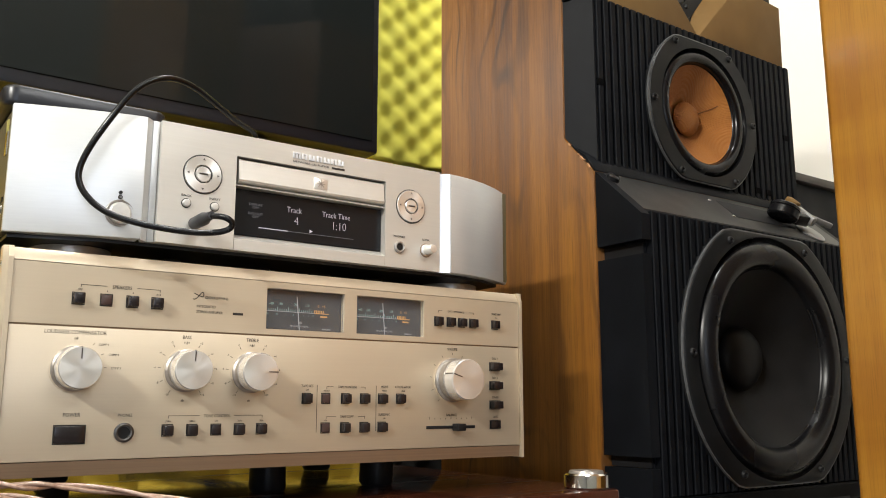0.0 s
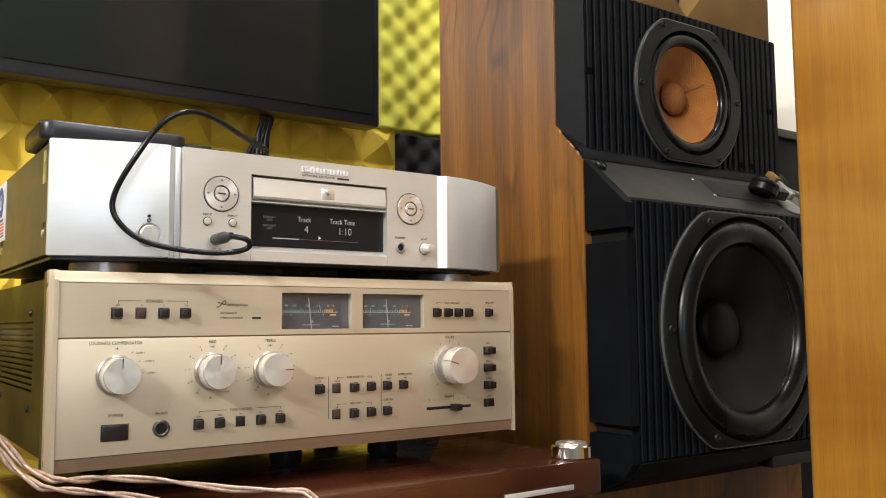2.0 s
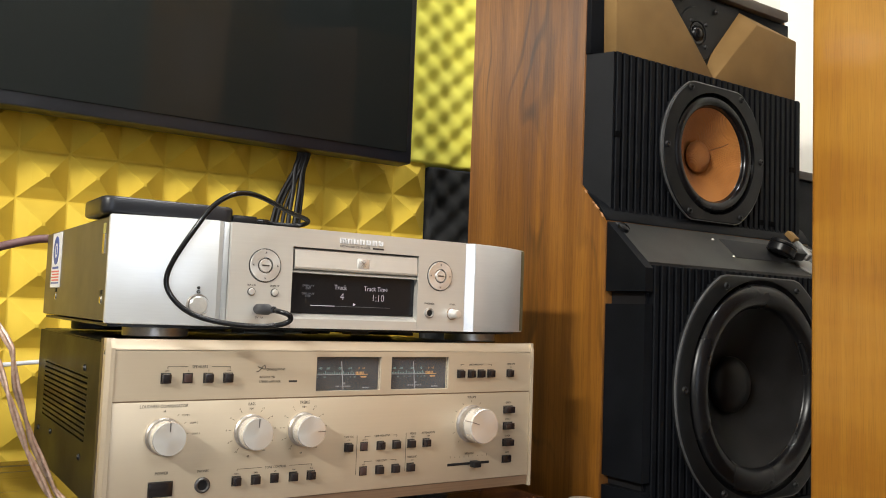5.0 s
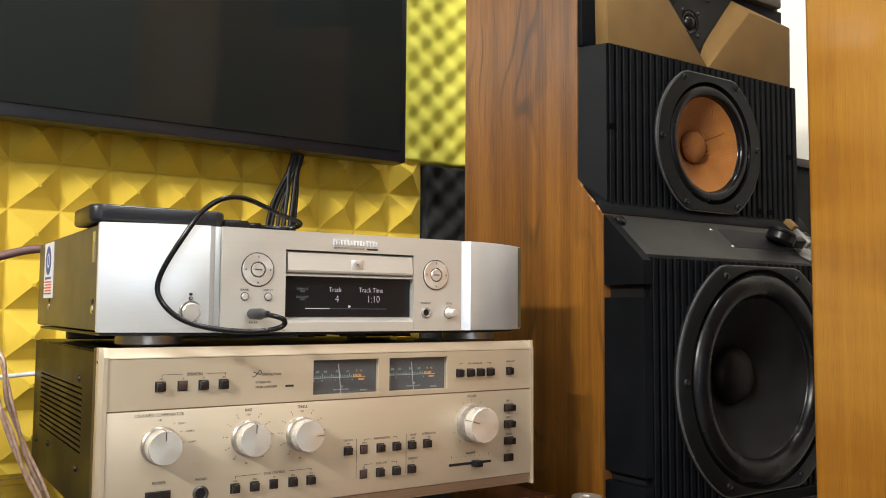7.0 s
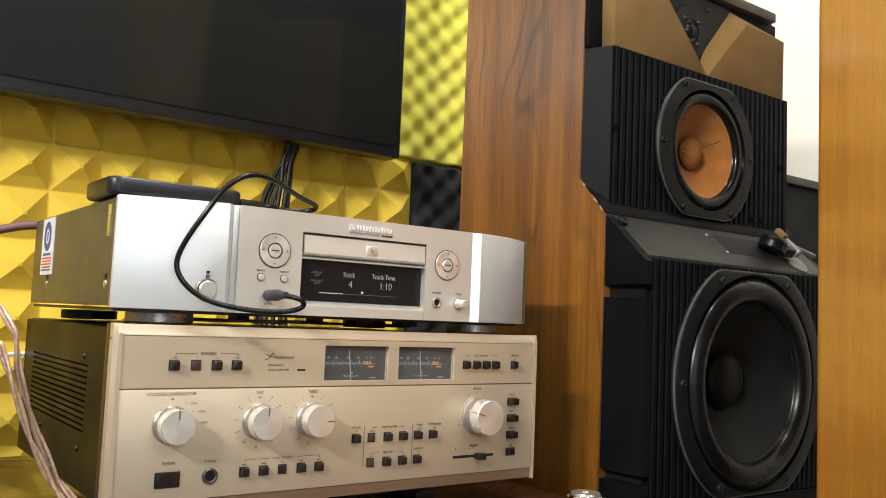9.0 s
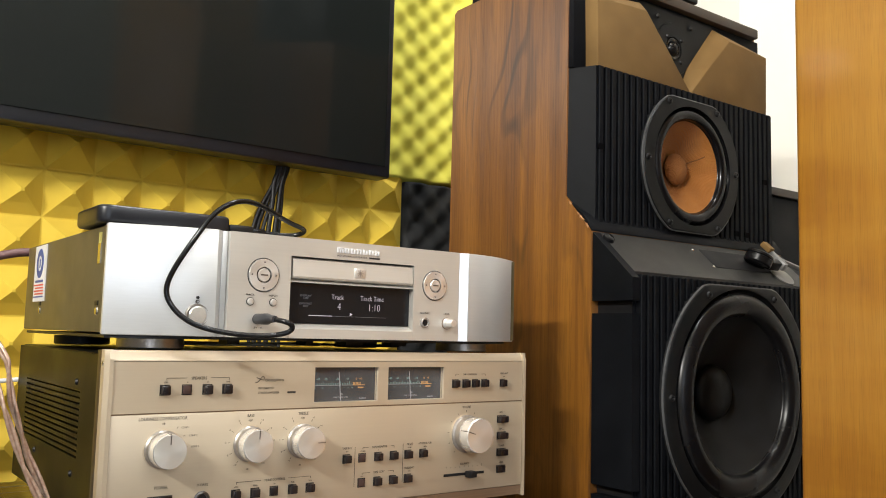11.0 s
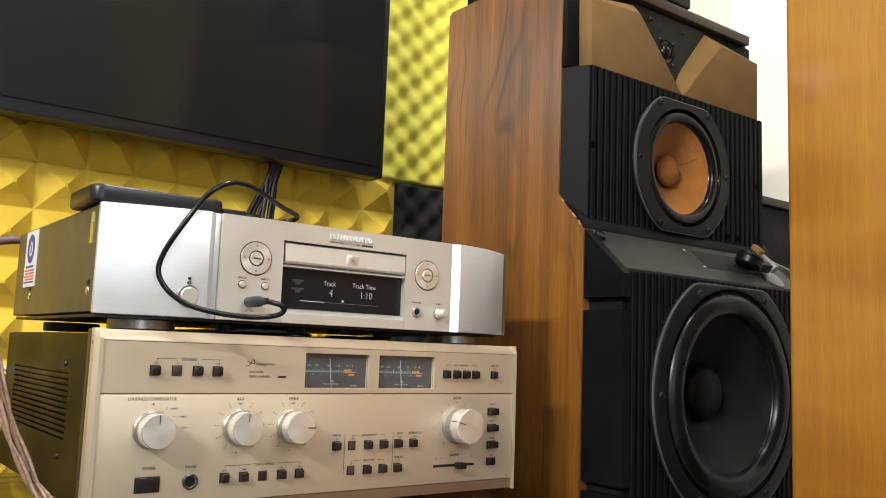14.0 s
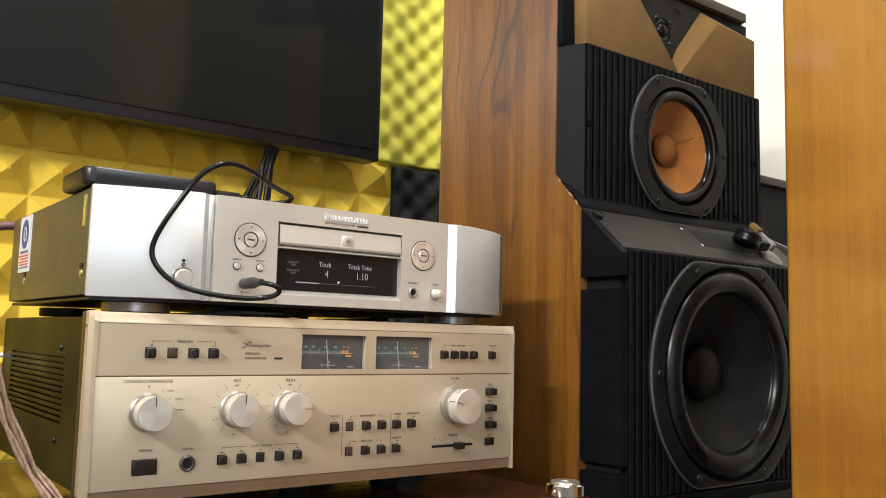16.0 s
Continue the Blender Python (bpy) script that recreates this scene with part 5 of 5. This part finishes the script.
# ---- things round the loudspeaker ----
side = thing("wooden_cabinet", (0.75, -0.5, 0), "tall honey-coloured wooden cabinet with an upright grain", "cabinet")
part("side_panel", box(bmesh.new(), 0.59, 0.612, -0.95, -0.231, 0, 2.0, 0.006, 3), M_MAPLE, side)
part("side_panel", box(bmesh.new(), 0.96, 0.982, -0.95, -0.231, 0, 2.0, 0.006, 3), M_MAPLE, side)
part("back_panel", box(bmesh.new(), 0.6125, 0.9595, -0.255, -0.235, 0.002, 1.976), M_MAPLE, side)
part("top_board", box(bmesh.new(), 0.6125, 0.9595, -0.949, -0.236, 1.977, 1.999), M_MAPLE, side)
part("bottom_board", box(bmesh.new(), 0.6125, 0.9595, -0.949, -0.256, 0.002, 0.03), M_MAPLE, side)

far = thing("black_cabinet", (1.4, 0.42, 0), "black cabinet with a brown edged top by the white wall", "cabinet")
part("body", box(bmesh.new(), 1.08, 1.72, 0.30, 0.55, 0.0, 1.0190, 0.003), M_BAFFLE, far)
part("top_board", box(bmesh.new(), 1.07, 1.73, 0.29, 0.56, 1.0195, 1.036, 0.002), mat("black_brown_board", (0.03, 0.02, 0.016), 0.4), far)

# ---- portable drive and its cable ----
drive = thing("portable_drive", (0.05, 0.08, 0.8015), "black portable hard drive lying on the disc player", "hard drive")


def rounded(x0, x1, y0, y1, r, n=6):
    pts = []
    for cx, cy, a0 in ((x1 - r, y1 - r, 0), (x0 + r, y1 - r, 90), (x0 + r, y0 + r, 180), (x1 - r, y0 + r, 270)):
        for i in range(n + 1):
            a = radians(a0 + 90 * i / n)
            pts.append((cx + r * math.cos(a), cy + r * math.sin(a)))
    return pts


bm = prism_z(bmesh.new(), rounded(-0.006, 0.108, 0.022, 0.100, 0.010), 0.8022, 0.8172)
bmesh.ops.bevel(bm, geom=[e for e in bm.edges if abs(e.verts[0].co.z - e.verts[1].co.z) < 1e-6], offset=0.003, segments=3, affect="EDGES", profile=0.5)
part("shell", bm, M_TVFRAME, drive, smooth=50)
part("plug", box(bmesh.new(), 0.1085, 0.1320, 0.030, 0.046, 0.8040, 0.8115, 0.0015), M_BLACK, drive, "flat black connector")
part("plug", box(bmesh.new(), 0.1322, 0.1460, 0.033, 0.043, 0.8048, 0.8105, 0.002), M_RUBBER, drive)

usb = thing("usb_cable", (0.12, -0.03, 0.7275), "black cable looped from the drive to the player's socket", "cable")
part("plug", lathe(bmesh.new(), [(0, 0.0), (0.0036, 0.0), (0.0046, -0.002), (0.0048, -0.022), (0.0036, -0.027), (0.0028, -0.037), (0, -0.037)], (0.1225, -0.0045, 0.7270), "y", 28), mat("grey_plug_plastic", (0.022, 0.023, 0.028), 0.5), usb, "grey moulded plug")
tube("cord", [(0.1225, -0.038, 0.7268), (0.126, -0.050, 0.7255), (0.134, -0.052, 0.7235), (0.136, -0.048, 0.7170), (0.122, -0.044, 0.7130), (0.098, -0.042, 0.7125), (0.066, -0.036, 0.7165), (0.049, -0.026, 0.7250), (0.0375, -0.020, 0.7400), (0.0370, -0.020, 0.7530), (0.044, -0.026, 0.7710), (0.055, -0.033, 0.7910), (0.068, -0.036, 0.8130), (0.088, -0.036, 0.8245), (0.110, -0.028, 0.8240), (0.136, -0.010, 0.8180), (0.158, 0.006, 0.8140), (0.176, 0.014, 0.8120), (0.180, 0.024, 0.8090), (0.172, 0.033, 0.8065), (0.160, 0.037, 0.8065), (0.146, 0.038, 0.8075)], 0.0022, M_RUBBER, usb, "thin black cord")

# ---- loose cables ----
M_COPPER = mat("clear_copper_cable", (0.50, 0.36, 0.28), 0.28, 0.3, (0.36, 0.22, 0.16), (260, 260, 260), 2, coat=0.6)
M_PURPLE = mat("purple_brown_cable", (0.16, 0.085, 0.085), 0.5, 0.0, (0.12, 0.06, 0.06), (120, 120, 120), 3)


def twisted(path, r, turns, name, label, at):
    """Two strands wound round each other along a path."""
    c = thing(name, at, label, "cable", "speaker cables")
    pts = [Vector(p) for p in path]
    dense = []
    for p, q in zip(pts, pts[1:]):
        for k in range(8):
            dense.append(p.lerp(q, k / 8))
    dense.append(pts[-1])
    for ph in (0, math.pi):
        out = []
        for i, p in enumerate(dense):
            d = (dense[min(i + 1, len(dense) - 1)] - dense[max(i - 1, 0)]).normalized()
            u = d.cross(Vector((0.2, 0.9, 0.3))).normalized()
            w = d.cross(u)
            a = ph + turns * 2 * math.pi * i / len(dense)
            out.append(tuple(p + (u * math.cos(a) + w * math.sin(a)) * r))
        tube("strand", out, r * 1.05, M_COPPER, c, res=3)
    return c


twisted([(-0.20, 0.20, 0.80), (-0.12, 0.10, 0.745), (-0.077, 0.03, 0.710), (-0.066, 0.02, 0.690), (-0.061, 0.02, 0.660), (-0.047, 0.02, 0.618), (-0.029, 0.016, 0.580), (-0.012, 0.004, 0.557), (0.004, -0.009, 0.5480), (0.022, -0.011, 0.5462), (0.041, -0.009, 0.5455), (0.080, -0.013, 0.5400), (0.130, -0.030, 0.5300), (0.182, -0.050, 0.5258), (0.190, -0.066, 0.518), (0.194, -0.072, 0.45), (0.198, -0.075, 0.34)], 0.0015, 6, "speaker_cable", "twisted clear copper speaker cable hanging beside the amplifier", (-0.06, 0.02, 0.523))
twisted([(-0.19, 0.19, 0.76), (-0.115, 0.09, 0.712), (-0.076, 0.02, 0.682), (-0.066, 0.012, 0.652), (-0.052, 0.012, 0.613), (-0.035, 0.010, 0.579), (-0.020, 0.002, 0.557), (-0.004, -0.014, 0.5440), (0.016, -0.016, 0.5400), (0.050, -0.022, 0.5340), (0.085, -0.040, 0.5262), (0.120, -0.052, 0.5258), (0.130, -0.066, 0.517), (0.134, -0.072, 0.45), (0.138, -0.075, 0.34)], 0.0014, 6, "speaker_cable", "twisted clear copper speaker cable hanging beside the amplifier", (-0.05, 0.015, 0.523))
pc = thing("power_cable", (-0.03, 0.33, 0.79), "thick purple brown cable plugged into the disc player's back", "cable")
tube("cord", [(0.03, 0.3235, 0.790), (0.028, 0.338, 0.795), (0.015, 0.348, 0.799), (-0.010, 0.345, 0.796), (-0.040, 0.340, 0.786), (-0.10, 0.345, 0.765), (-0.18, 0.37, 0.70), (-0.24, 0.40, 0.50), (-0.25, 0.41, 0.20), (-0.25, 0.40, 0.02), (-0.30, 0.38, 0.006), (-0.45, 0.36, 0.006)], 0.0048, M_PURPLE, pc)
wc = thing("white_cable", (-0.02, 0.4, 0.65), "thin white cable behind the amplifier", "cable")
tube("cord", [(0.06, 0.3490, 0.655), (0.05, 0.375, 0.656), (0.03, 0.395, 0.655), (-0.02, 0.40, 0.651), (-0.10, 0.41, 0.640), (-0.16, 0.42, 0.52), (-0.18, 0.43, 0.20), (-0.19, 0.43, 0.02), (-0.24, 0.42, 0.004), (-0.36, 0.40, 0.004)], 0.0026, M_LABEL, wc)
tc = thing("television_cables", (0.36, 0.5, 0.92), "bundle of black cables hanging from the television", "cable bundle", "")
for i, (dx, ex, ey) in enumerate(((0.0, 0.334, 0.500), (0.006, 0.342, 0.503), (0.010, 0.350, 0.498), (0.014, 0.372, 0.500), (0.018, 0.381, 0.504), (0.004, 0.360, 0.497))):
    x0 = 0.372 + dx
    tube("cord", [(x0, 0.488, 0.975), (x0, 0.489, 0.962), (x0 - 0.002 * i, 0.493, 0.945), (x0 + (ex - x0) * 0.45, ey - 0.006, 0.915), (ex, ey - 0.008, 0.870), (ex - 0.008, ey - 0.02, 0.80), (ex - 0.01, 0.45, 0.66), (ex - 0.02, 0.42, 0.560), (ex - 0.06, 0.41, 0.5262), (ex - 0.14, 0.41, 0.5255)], 0.0028 + 0.0008 * (i % 2), M_BLACK, tc)
